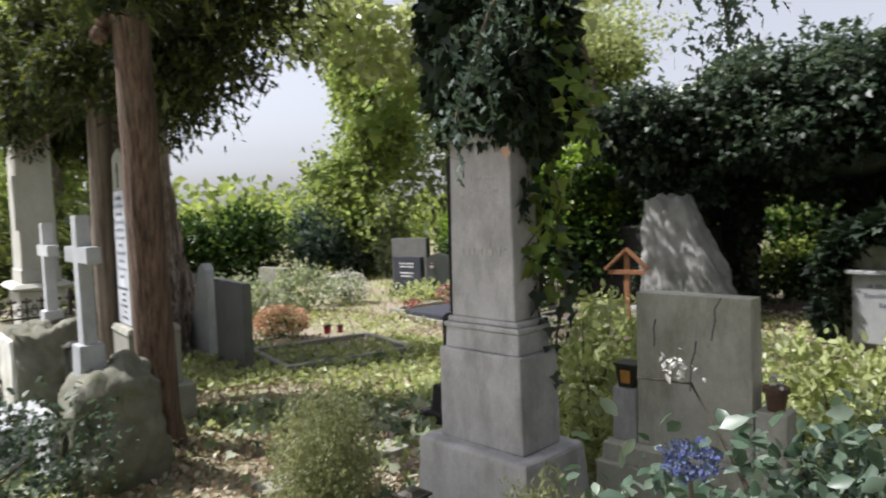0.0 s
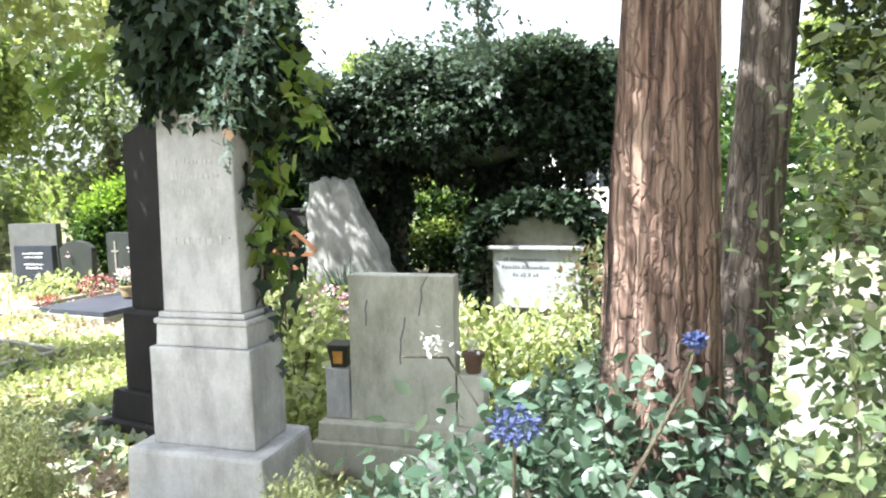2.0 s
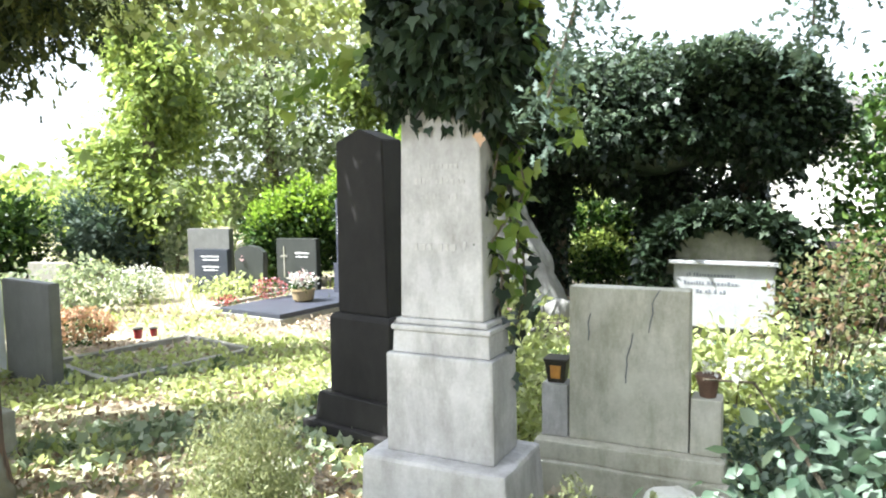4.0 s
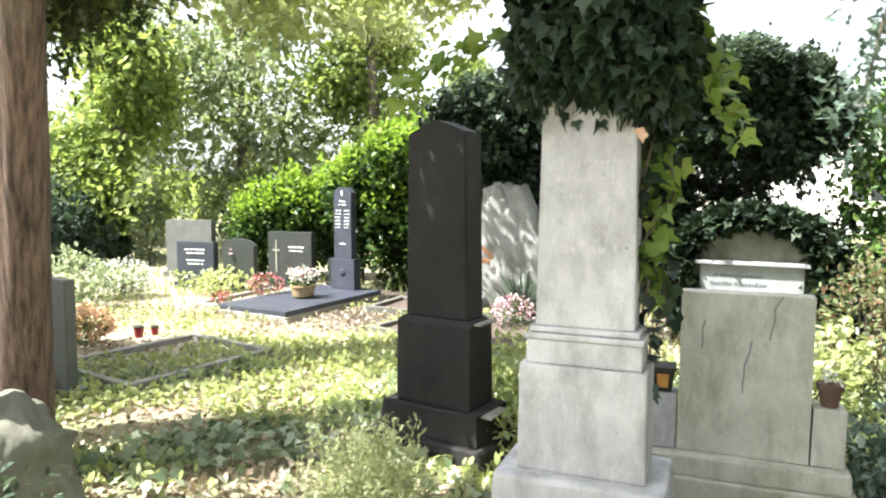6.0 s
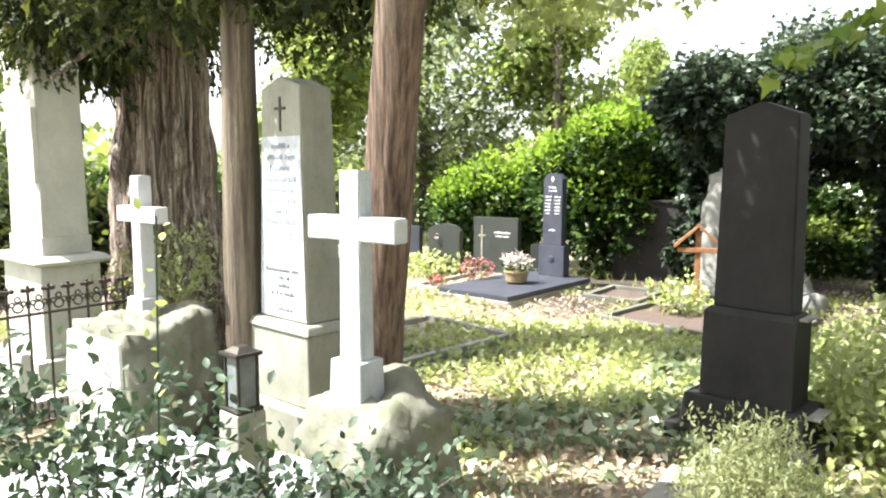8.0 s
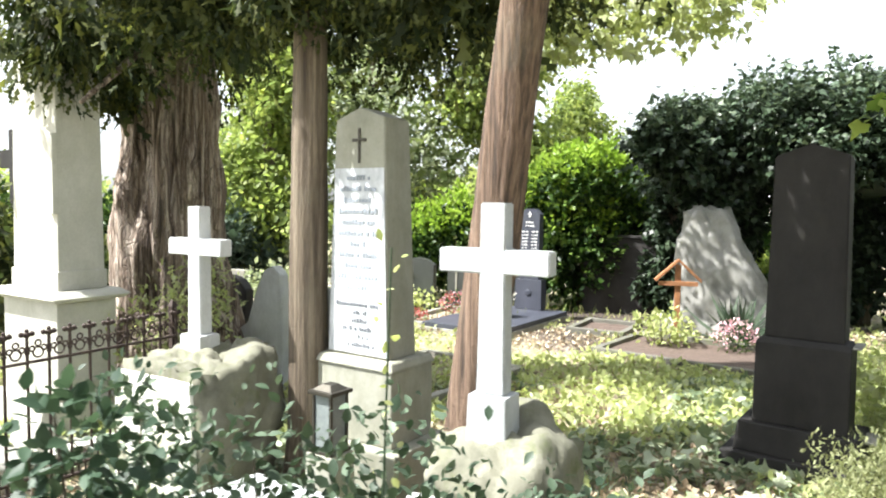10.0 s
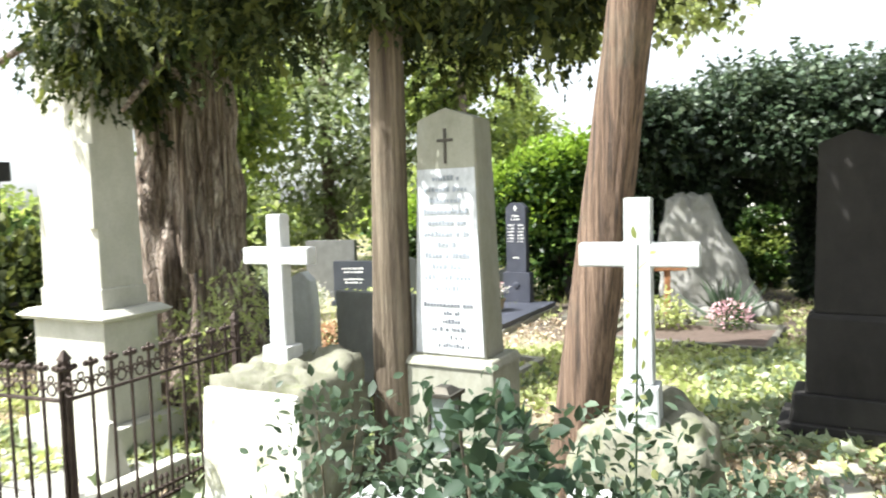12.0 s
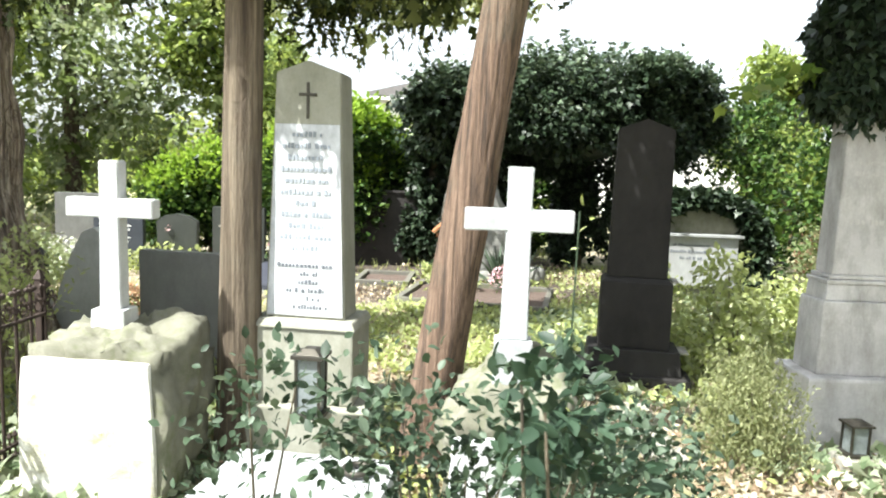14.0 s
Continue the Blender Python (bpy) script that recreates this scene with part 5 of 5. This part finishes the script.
part("foliage", foliage("sapling", [(0.02 + rng.normal(0, 0.03), rng.normal(0, 0.03), z) for z in np.linspace(0.9, 1.62, 16)], (0, 0, 0.6), 0.035, "leaf", 0.7), LIME, sp)


# ---- planting further back ----
o = bush("heather", -3.65, 9.82, [(0, 0, 0.15, 0.34, 0.28, 0.22, 500)], LAUREL, 0.05, "leaf", "mound of orange-brown autumn flowers", "flowers", stems=0)
pp, _ = cloud([(0, 0, 0.22, 0.38, 0.32, 0.22, 1900)], shell=0.8, uneven=0.05)
blossom(o, pp[pp[:, 2] > 0.1], ORANGE_PETAL, 0.045, "orange blossoms")
o = bush("heather", 1.22, 9.75, [(0, 0, 0.16, 0.25, 0.22, 0.22, 300)], LAUREL, 0.04, "leaf", "mound of pale pink heather", "flowers", stems=0)
pp, _ = cloud([(0, 0, 0.2, 0.26, 0.24, 0.2, 420)], shell=0.8, uneven=0.05)
blossom(o, pp[pp[:, 2] > 0.1], PINK_PETAL, 0.045, "pink blossoms")
o = bush("heather", -1.75, 12.25, [(0, 0, 0.22, 0.24, 0.2, 0.18, 200)], LAUREL, 0.04, "leaf", "pot plant with red and pink flowers", "flowers", stems=0)
pp, _ = cloud([(0, 0, 0.26, 0.26, 0.2, 0.16, 260)], shell=0.8, uneven=0.05)
blossom(o, pp, RED_PETAL, 0.04, "red blossoms")
blossom(o, pp[::2] + np.array((0, -0.02, 0.02)), PINK_PETAL, 0.04, "pink blossoms")
o = bush("heather", -2.35, 12.0, [(0, 0, 0.12, 0.2, 0.25, 0.12, 120)], LAUREL, 0.04, "leaf", "low red flowers along the grave kerb", "flowers", stems=0)
blossom(o, np.array((0, 0, 0.14)) + rng.normal(0, 0.09, (90, 3)) * np.array((1, 1.5, 0.4)), RED_PETAL, 0.045, "red blossoms")
sk = thing("yucca", 1.55, 10.25, 0, 0, "spiky dark green yucca", "plant")
part("foliage", foliage("yucca", np.column_stack((rng.normal(0, 0.05, (70, 2)), np.full(70, 0.02))), (0, 0, 0.75), 0.55, "blade", 0.42), ROSE, sk)
bush("fern", 0.55, 10.2, [(0, 0, 0.22, 0.35, 0.3, 0.28, 350)], LIME, 0.08, "leaf", "yellowing leafy perennial in the bare bed", stems=4)
bush("fern", -5.0, 7.75, [(0.2, 0, 0.6, 0.35, 0.4, 0.55, 700), (0.45, 0.3, 0.9, 0.3, 0.3, 0.4, 350)], LIME, 0.085, "spray", "bright green fern-like shrub behind the iron fence", stems=8)
bush("rose_bush", -5.6, 5.55, [(0, 0, 0.2, 0.4, 0.3, 0.22, 260)], ROSE, 0.06, "leaf", "low green leaves at the foot of the iron fence", stems=5)


def hedge(name, x, y, rz, blobs, mat, size, label, shape="leaf", cat="hedge", young=None, stems=4):
    """A dense shrub: an inner mass of large shaded leaves, outer leaves, brighter leaves on top that stand for
    sunlight.
    """
    t = thing(name, x, y, 0, rz, label, cat)
    pts, out = cloud(blobs, density=1.7 if young else 1.0, shell=0.55, uneven=0.16)
    ok = pts[:, 2] > 0
    pts, out = pts[ok], out[ok]
    # leaves that face up take the brighter material in place of real sunlight
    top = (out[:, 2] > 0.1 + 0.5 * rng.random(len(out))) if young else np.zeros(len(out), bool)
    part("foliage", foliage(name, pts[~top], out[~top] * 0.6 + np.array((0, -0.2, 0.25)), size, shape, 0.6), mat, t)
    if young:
        part("sunlit_foliage", foliage(name, pts[top], out[top] * 0.6 + np.array((0, -0.2, 0.35)), size, shape, 0.6), young, t, "top leaves with sunlight put into their brighter colour")
    inner, _ = cloud([(a, b2, c, d * 0.75, e * 0.75, f * 0.75, n * 0.16) for a, b2, c, d, e, f, n in blobs], shell=0.3, uneven=0.1)
    part("inner_foliage", foliage("inner_foliage", inner[inner[:, 2] > 0], (0, 0, 0.2), size * 2.2, "leaf", 0.9), mat, t)
    for b4 in blobs[:stems]:
        part("stem", tube([(b4[0], b4[1], -0.05), (b4[0] + 0.05, b4[1], b4[2])], [0.05, 0.03], 8), TWIG, t)
    return t


hedge("laurel_hedge", 0.55, 13.5, 0, [(0, 0, 1.1, 0.95, 0.7, 1.05, 3000), (0.1, 0, 2.05, 0.95, 0.7, 0.75, 2600), (-0.75, 0.35, 1.5, 0.55, 0.6, 0.9, 1600), (0.9, 0.0, 1.6, 0.6, 0.6, 0.9, 1500)], LAUREL, 0.115, "tall glossy laurel hedge behind the granite headstone", young=LAUREL_SUNNY)
hedge("laurel_hedge", -1.35, 14.8, 0, [(0, 0, 1.0, 0.8, 0.5, 0.95, 2200), (-0.6, 0.2, 0.9, 0.6, 0.5, 0.85, 1400), (0.7, 0.1, 1.15, 0.6, 0.5, 0.95, 1600)], LAUREL, 0.105, "clipped laurel hedge lit from above", young=LAUREL_SUNNY)
hedge("thuja_column", -2.1, 15.5, 0, [(0, 0, 0.7, 0.3, 0.3, 0.75, 1100), (0, 0, 1.45, 0.24, 0.24, 0.75, 900)], CYPRESS, 0.09, "narrow columnar thuja", "spray", "conifer")
hedge("thuja_column", -4.35, 17.6, 0, [(0, 0, 0.7, 0.36, 0.36, 0.75, 1100), (0, 0, 1.4, 0.26, 0.26, 0.7, 800)], WILLOW, 0.10, "pale green columnar conifer", "spray", "conifer")
hedge("spruce_bush", -6.2, 17.5, 0, [(0, 0, 0.9, 0.9, 0.8, 0.95, 2000), (0.9, 0.5, 0.7, 0.7, 0.7, 0.8, 1200)], BLUE_SPRUCE, 0.14, "bluish rounded conifer bush", "spray", "conifer")
hedge("dark_bush", -7.6, 16.6, 0, [(0, 0, 0.9, 1.1, 0.8, 1.0, 2200), (-1.3, -0.4, 0.8, 1.0, 0.8, 0.9, 1800), (-2.6, -0.6, 1.0, 1.1, 0.8, 1.1, 2000)], LAUREL, 0.14, "dark evergreen hedge at the back of the graves")
wb = hedge("white_shrub", -3.95, 13.2, 0, [(0, 0, 0.22, 0.48, 0.4, 0.3, 600)], WILLOW, 0.06, "low shrub covered in white blossom", "leaf", "shrub")
pp, _ = cloud([(0, 0, 0.28, 0.5, 0.42, 0.3, 900)], shell=0.85, uneven=0.08)
blossom(wb, pp[pp[:, 2] > 0.1], WHITE_PETAL, 0.05, "white blossoms")
bush("perennials", -2.5, 13.4, [(0, 0, 0.15, 0.7, 0.5, 0.2, 700)], LIME, 0.08, "leaf", "low green perennials in front of the headstones", stems=0)
bush("perennials", -5.2, 11.6, [(0, 0, 0.3, 0.7, 0.5, 0.4, 900), (0.8, 0.6, 0.4, 0.6, 0.5, 0.45, 700)], WILLOW, 0.09, "leaf", "clump of silvery green garden perennials", stems=6)
hedge("dark_bush", -7.4, 11.2, -20, [(0, 0, 0.8, 0.9, 0.7, 0.95, 1600), (-0.9, -0.2, 0.8, 0.8, 0.7, 0.9, 1400), (-1.7, -0.3, 0.9, 0.8, 0.7, 0.9, 1200), (0.7, 0.4, 0.6, 0.6, 0.5, 0.6, 900)], CYPRESS, 0.13, "dark shrubs behind the fenced grave", "leaf")
hedge("dark_bush", 6.2, 9.4, 0, [(0, 0, 1.2, 0.9, 0.8, 1.1, 1700), (0.5, 0.4, 2.4, 1.0, 0.8, 0.9, 1500), (-0.6, -0.6, 0.6, 0.8, 0.6, 0.6, 900)], LAUREL, 0.10, "loose leafy shrub at the edge of the graves")
hedge("dark_bush", 5.4, 7.2, 0, [(0, 0, 0.8, 0.7, 0.7, 0.8, 1200), (0.6, 0.5, 1.7, 0.9, 0.8, 1.0, 1400)], LAUREL, 0.10, "loose leafy shrub at the edge of the graves")
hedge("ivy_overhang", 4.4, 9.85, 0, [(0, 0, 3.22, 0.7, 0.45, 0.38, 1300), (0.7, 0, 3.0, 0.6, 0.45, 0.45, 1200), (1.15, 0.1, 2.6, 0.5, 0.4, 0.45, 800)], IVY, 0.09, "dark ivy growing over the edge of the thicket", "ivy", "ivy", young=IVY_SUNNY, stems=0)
# added filler: dark leaves close the gap where deep shade lies
hedge("dark_bush", 3.6, 13.4, 0, [(0.9, 0, 1.25, 0.7, 0.4, 0.55, 700), (1.8, 0, 1.3, 0.7, 0.4, 0.6, 800), (0.1, 0, 1.1, 0.6, 0.4, 0.5, 600), (1.0, 0.1, 0.5, 1.4, 0.4, 0.6, 900)], LAUREL, 0.11, "added dark shrub standing for the shade under the ivy thicket")
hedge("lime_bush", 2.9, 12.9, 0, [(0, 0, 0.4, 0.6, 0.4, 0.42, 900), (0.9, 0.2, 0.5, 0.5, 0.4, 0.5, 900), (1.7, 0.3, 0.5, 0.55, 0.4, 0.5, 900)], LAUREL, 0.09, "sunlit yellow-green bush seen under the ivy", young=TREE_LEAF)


def black_cross():
    t = thing("cross", -7.9, 12.6, 0, -40, "dark granite cross on a tall base among shrubs", "cross")
    part("cross_base", block((0, 0, -0.05, 1.2, 0.6, 0.4), bevel=0.01), DARK_STONE, t)
    part("cross_body", prism([(-0.12, 1.2), (0.12, 1.2), (0.12, 2.15), (0.38, 2.15), (0.38, 2.4), (0.12, 2.4), (0.12, 2.68), (-0.12, 2.68), (-0.12, 2.4), (-0.38, 2.4), (-0.38, 2.15), (-0.12, 2.15)], 0.22, 0.008, -0.11), DARK_STONE, t)


black_cross()
t = thing("garden_wall", 1.5, 12.7, 0, -30, "low dark weathered wall behind the graves", "wall", kind="structure")
part("wall_body", block((0, 0, -0.05, 1.22, 2.2, 0.18), bevel=0.01, rough=0.006, cuts=4), DARK_WALL, t)
part("coping", block((0, 0, 1.222, 1.27, 2.24, 0.24), bevel=0.01), DARK_WALL, t)


# ---- lanterns and small things ----
def lantern(x, y, z, rz, w, h, glass, frame_mat, label):
    t = thing("grave_lantern", x, y, z, rz, label, "lantern")
    part("foot", block((0, 0, 0, 0.02, w * 1.1, w * 1.1), bevel=0.004), frame_mat, t)
    for sx in (-1, 1):
        for sy in (-1, 1):
            part("corner_post", block((sx * w * 0.4, sy * w * 0.4, 0.02, h * 0.86, w * 0.1, w * 0.1), bevel=0.002), frame_mat, t)
    part("glass", block((0, 0, 0.021, h * 0.85, w * 0.76, w * 0.76), bevel=0.002), glass, t)
    part("lid", block((0, 0, h * 0.86, h * 0.92, w * 1.12, w * 1.12), (0, 0, h * 0.92, h, w * 0.9, w * 0.9, w * 0.4, w * 0.4), bevel=0.004), frame_mat, t)


lantern(-0.49, 4.37, 0.07, -33, 0.13, 0.22, SMOKED, BRONZE, "dark metal grave lantern at the foot of the pillar")
lantern(-3.47, 5.70, 0.42, -42, 0.15, 0.36, SMOKED, BRONZE, "tall dark metal grave lantern with smoked glass")
t = thing("stone_block", -0.51, 4.36, 0, -33, "low flat stone under the small lantern", "stone block")
part("body", block((0, 0, -0.04, 0.068, 0.24, 0.22, 0.21, 0.19), bevel=0.015, rough=0.006, cuts=2), KERB, t)
t = thing("stone_block", -3.47, 5.70, 0, -42, "small pale stone block under the lantern", "stone block")
part("body", block((0, 0, 0, 0.418, 0.2, 0.2, 0.18, 0.18), bevel=0.012), PALE_STONE, t)


def candle_box(x, y, z, rz, s, mat, label):
    t = thing("grave_light", x, y, z, rz, label, "grave light")
    if mat is RED_GLASS:
        part("body", lathe([(s * 0.36, 0), (s * 0.40, s * 0.1), (s * 0.48, s * 0.9), (s * 0.48, s)], 16), mat, t)
        part("lid", lathe([(s * 0.54, s), (s * 0.54, s * 1.12), (s * 0.3, s * 1.2), (s * 0.06, s * 1.24)], 16), BRONZE, t)
        return
    part("body", block((0, 0, 0, s, s * 0.72, s * 0.72, s, s), bevel=0.004), BRONZE, t)
    part("glass", block((0, -s * 0.44, s * 0.22, s * 0.8, s * 0.42, 0.012, s * 0.5, 0.012), bevel=0.002), mat, t)
    part("lid", block((0, 0, s, s * 1.1, s * 1.1, s * 1.1), bevel=0.004), BRONZE, t)


candle_box(0.635, 5.23, 0.61, -30, 0.13, AMBER, "small amber grave light on the stone wing")
pt = thing("flower_pot", 1.325, 4.78, 0.61, 0, "small brown clay pot with white flowers on the stone wing", "flower pot")
part("pot", lathe([(0.042, 0), (0.056, 0.09), (0.066, 0.092), (0.066, 0.12), (0.05, 0.12)], 18), BROWN_POT, pt)
blossom(pt, np.array((0, 0, 0.14)) + rng.normal(0, 0.022, (30, 3)), WHITE_PETAL, 0.03, "white petals")
candle_box(-3.05, 9.95, 0.04, 0, 0.11, RED_GLASS, "red glass grave light on the bed")
candle_box(-2.9, 10.05, 0.04, 0, 0.09, RED_GLASS, "red glass grave light on the bed")
pt = thing("flower_pot", -1.23, 11.75, 0.135, 0, "ochre pot with white and pink cyclamen on the granite slab", "flower pot")
part("pot", lathe([(0.11, 0), (0.15, 0.03), (0.17, 0.15), (0.185, 0.16), (0.185, 0.18), (0.15, 0.18)], 20), GOLD_POT, pt)
pp, _ = cloud([(0, 0, 0.22, 0.2, 0.18, 0.1, 120)], shell=0.3, uneven=0.0)
part("foliage", foliage("pot_leaves", pp, (0, 0, 0.2), 0.07, "leaf", 0.8), LAUREL, pt)
pp, _ = cloud([(0, 0, 0.31, 0.22, 0.2, 0.12, 190)], shell=0.5, uneven=0.1)
blossom(pt, pp, WHITE_PETAL, 0.055, "white petals")
blossom(pt, pp[::3] + 0.01, PINK_PETAL, 0.05, "pink petals")
for k, (x, y, s) in enumerate(((1.02, 4.58, 0.19), (1.20, 4.48, 0.17), (0.88, 4.60, 0.13), (1.33, 4.36, 0.15), (1.08, 4.38, 0.14))):
    t = thing("pebble", x, y, 0, k * 40, "smooth pale field stone in the planting", "stone", "pale field stones")
    part("body", boulder(s * 1.6, s * 1.1, s * 1.1, k + 11.0, 0.3, 0.1, 3), WHITE_ROCK, t, smooth=True)


def maple():
    """A maple behind the thicket; one long limb hangs sunlit leaves over the lawn."""
    t = thing("maple_tree", 0.8, 20.0, 0, 0, "maple tree with sunlit yellow-green leaves on a long limb", "tree")
    part("trunk", tube([(0, 0, -0.1), (0, 0, 2.5), (-0.1, 0, 5.2)], [0.2, 0.16, 0.1], 16, 0.1, 3), GREY_BARK, t, smooth=True)
    part("limb", tube([(-0.1, 0, 5.0), (-0.8, -4.0, 6.4), (-1.6, -8.5, 6.0), (-2.4, -11.4, 4.2)], [0.09, 0.07, 0.05, 0.02], 8), GREY_BARK, t, smooth=True)
    pts, out = cloud([(-2.2, -11.5, 3.5, 1.0, 0.5, 0.5, 620), (-0.9, -11.2, 3.8, 0.9, 0.5, 0.5, 520), (-3.3, -11.7, 3.9, 1.0, 0.6, 0.6, 560), (-1.6, -9.0, 4.7, 1.0, 0.9, 0.5, 500), (0, 0, 6.0, 1.8, 1.6, 1.2, 2200)], density=1.7, shell=0.2)
    part("crown", foliage("crown", pts, out * 0.3 + np.array((0, 0, -0.6)), 0.095, "ivy", 0.6), LIME, t)


maple()


def bench(x, y, rz):
    t = thing("bench", x, y, 0, rz, "weathered wooden slatted park bench among the graves", "bench")
    for k in range(4):
        part("back_slat", block((0, 0.24 + 0.02 * k, 0.55 + 0.13 * k, 0.64 + 0.13 * k, 1.5, 0.03), bevel=0.006), DARK_WALL, t)
        part("seat_slat", block((0, -0.2 + 0.11 * k, 0.42, 0.45, 1.5, 0.09), bevel=0.006), DARK_WALL, t)
    for s in (-0.62, 0.62):
        part("leg", block((s, -0.18, -0.02, 0.42, 0.06, 0.06), (s, 0.21, -0.02, 0.42, 0.06, 0.06), (s, 0.0, 0.37, 0.42, 0.05, 0.4), bevel=0.005), IRON, t)
        part("back_post", block((s, 0.27, 0.42, 1.08, 0.05, 0.04), bevel=0.005), IRON, t)


bench(5.0, 8.9, -40)
headstone(3.55, 4.35, -45, 0.55, 0.82, 0.12, ROUND, BRIGHT_STONE, "small white gravestone half hidden by shrubs", (), 0, 0.08)
t = thing("stone_block", 3.15, 4.75, 0, -40, "pale square stone pedestal for a flower pot", "stone block")
part("body", block((0, 0, -0.03, 0.72, 0.26, 0.26), bevel=0.012), BRIGHT_STONE, t)
pt = thing("flower_pot", 3.15, 4.75, 0.72, 0, "terracotta pot with red flowers on a stone pedestal", "flower pot")
part("pot", lathe([(0.075, 0), (0.11, 0.15), (0.125, 0.155), (0.125, 0.19), (0.10, 0.19)], 18), TERRACOTTA, pt)
blossom(pt, np.array((0, 0, 0.24)) + rng.normal(0, 0.05, (60, 3)), RED_PETAL, 0.04, "red petals")
sg = thing("seedling", 0.86, 4.36, 0, 0, "small yellow-green maple seedling at the slab's foot", "seedling")
part("stem", tube([(0, 0, 0), (0.01, 0, 0.2)], [0.005, 0.003], 6), TWIG, sg)
part("foliage", foliage("seedling", [(rng.normal(0, 0.02), rng.normal(0, 0.02), z) for z in np.linspace(0.06, 0.24, 14)], (0, -0.1, 0.3), 0.085, "leaf", 0.6), LIME, sg)


# ---- houses and trees around the cemetery ----
def house(x, y, rz, w, d, h, label):
    t = thing("house", x, y, 0, rz, label, "house")
    part("wall", block((0, d / 2, -0.1, h, w, d), bevel=0.02), PLASTER, t)
    part("roof", prism([(-w / 2 - 0.5, h), (w / 2 + 0.5, h), (w / 2 + 0.5, h + 0.18), (0, h + 0.9), (-w / 2 - 0.5, h + 0.18)], d + 1.0, 0.02, -0.5), ROOF_TILE, t)
    part("eave", block((0, -0.42, h - 0.16, h - 0.02, w + 1.0, 0.14), bevel=0.01), PLASTER, t)
    for i in range(3):
        cx = -w / 2 + w * (i + 0.5) / 3
        win = part("window", block((cx, -0.02, 1.2, 2.6, 1.0, 0.06), bevel=0.01), GLASS_DARK, t, "dark window")
        part("frame", block((cx, -0.06, 1.12, 1.2, 1.16, 0.1), (cx, -0.06, 2.6, 2.68, 1.16, 0.1), (cx - 0.54, -0.06, 1.2, 2.6, 0.08, 0.1), (cx + 0.54, -0.06, 1.2, 2.6, 0.08, 0.1), (cx, -0.06, 1.2, 2.6, 0.05, 0.08), bevel=0.008), PLASTER, win)


house(13.0, 29.5, -35, 5.0, 6.0, 4.7, "white plastered house with a low grey roof beyond the graves")
house(16.2, 20.3, -38, 13.0, 6.0, 3.6, "white plastered building seen past the ivy")


def far_tree(x, y, h, r, mat, size, shape, seed, label, trunk_r=0.22, low=0.25, count=5200):
    t = thing("tree", x, y, 0, 0, label, "tree")
    q = random.Random(seed)
    part("trunk", tube([(0, 0, -0.1), (0.1 * q.uniform(-1, 1), 0, h * 0.4), (0.2 * q.uniform(-1, 1), 0.1, h * 0.85)], [trunk_r, trunk_r * 0.7, trunk_r * 0.2], 14, 0.15, seed), GREY_BARK, t, smooth=True)
    blobs = []
    for k in range(9):
        a = q.uniform(0, 6.28)
        zz = h * (low + (0.92 - low) * (k + 0.5) / 9)
        rr = r * (0.45 + 0.5 * math.sin(math.pi * min(1, (k + 1.5) / 9.5)))
        c = rr * q.uniform(0.25, 0.75)
        blobs.append((c * math.cos(a), c * math.sin(a), zz, rr * 0.75, rr * 0.75, h * 0.13, count / 9))
        part("limb", tube([(0, 0, zz * 0.8), (c * math.cos(a) * 0.6, c * math.sin(a) * 0.6, zz)], [0.07, 0.03], 6), GREY_BARK, t)
    pts, out = cloud(blobs, shell=0.3, uneven=0.25)
    part("crown", foliage("crown", pts, out * 0.4 + np.array((0, 0, -0.4)), size, shape, 0.6), mat, t)
    inner, _ = cloud([(a, b2, c, d * 0.8, e * 0.8, f * 0.9, n * 0.08) for a, b2, c, d, e, f, n in blobs], shell=0.2, uneven=0.2)
    part("inner_foliage", foliage("inner_foliage", inner, (0, 0, -0.5), size * 2.4, "leaf", 0.8), DEEP_LEAF, t, "shaded leaves inside the crown")


FAR = [(-6.0, 23.0, 9.5, 2.8, WILLOW), (-2.6, 22.0, 10.0, 2.6, WILLOW), (0.8, 21.0, 7.0, 2.2, TREE_LEAF), (-13.5, 17.5, 8.0, 2.5, TREE_LEAF),
       (6.5, 30.5, 7.0, 2.6, TREE_LEAF), (13.0, 12.5, 5.0, 2.2, TREE_LEAF), (10.5, 7.0, 6.0, 2.2, TREE_LEAF), (-5.2, 19.0, 6.5, 1.8, TREE_LEAF), (-17.0, 13.0, 7.0, 2.6, WILLOW), (-19.0, 21.0, 10.0, 3.4, TREE_LEAF)]
for k, (x, y, hh, r, mat) in enumerate(FAR):
    far_tree(x, y, hh, r, mat, 0.17, "leaf", k + 3, "broad-leaved tree with a loose light green crown" if mat is TREE_LEAF else "drooping tree with silvery green foliage", low=0.07, count=10500)
# a line of trees closes the place behind the walk
for k, (x, y) in enumerate(((-9, -6), (-3, -9), (4, -7), (9, -1))):
    far_tree(x, y, 7.5, 2.6, TREE_LEAF, 0.35, "diamond", 60 + k, "broad-leaved tree with a full green crown", count=2500)
pp = np.column_stack((rng.uniform(-70, 70, 30000), rng.uniform(36, 60, 30000), rng.uniform(0, 1, 30000) ** 1.4 * 4.0))
pp[:, 2] *= 0.55 + 0.45 * np.sin(pp[:, 0] * 0.35) * np.sin(pp[:, 0] * 0.13 + 1)
stuff("far_woods", foliage("far_woods", pp[pp[:, 2] > 0], (0, -0.2, 0), 0.7, "diamond", 0.8), TREE_LEAF, "distant trees closing the horizon", "woods")
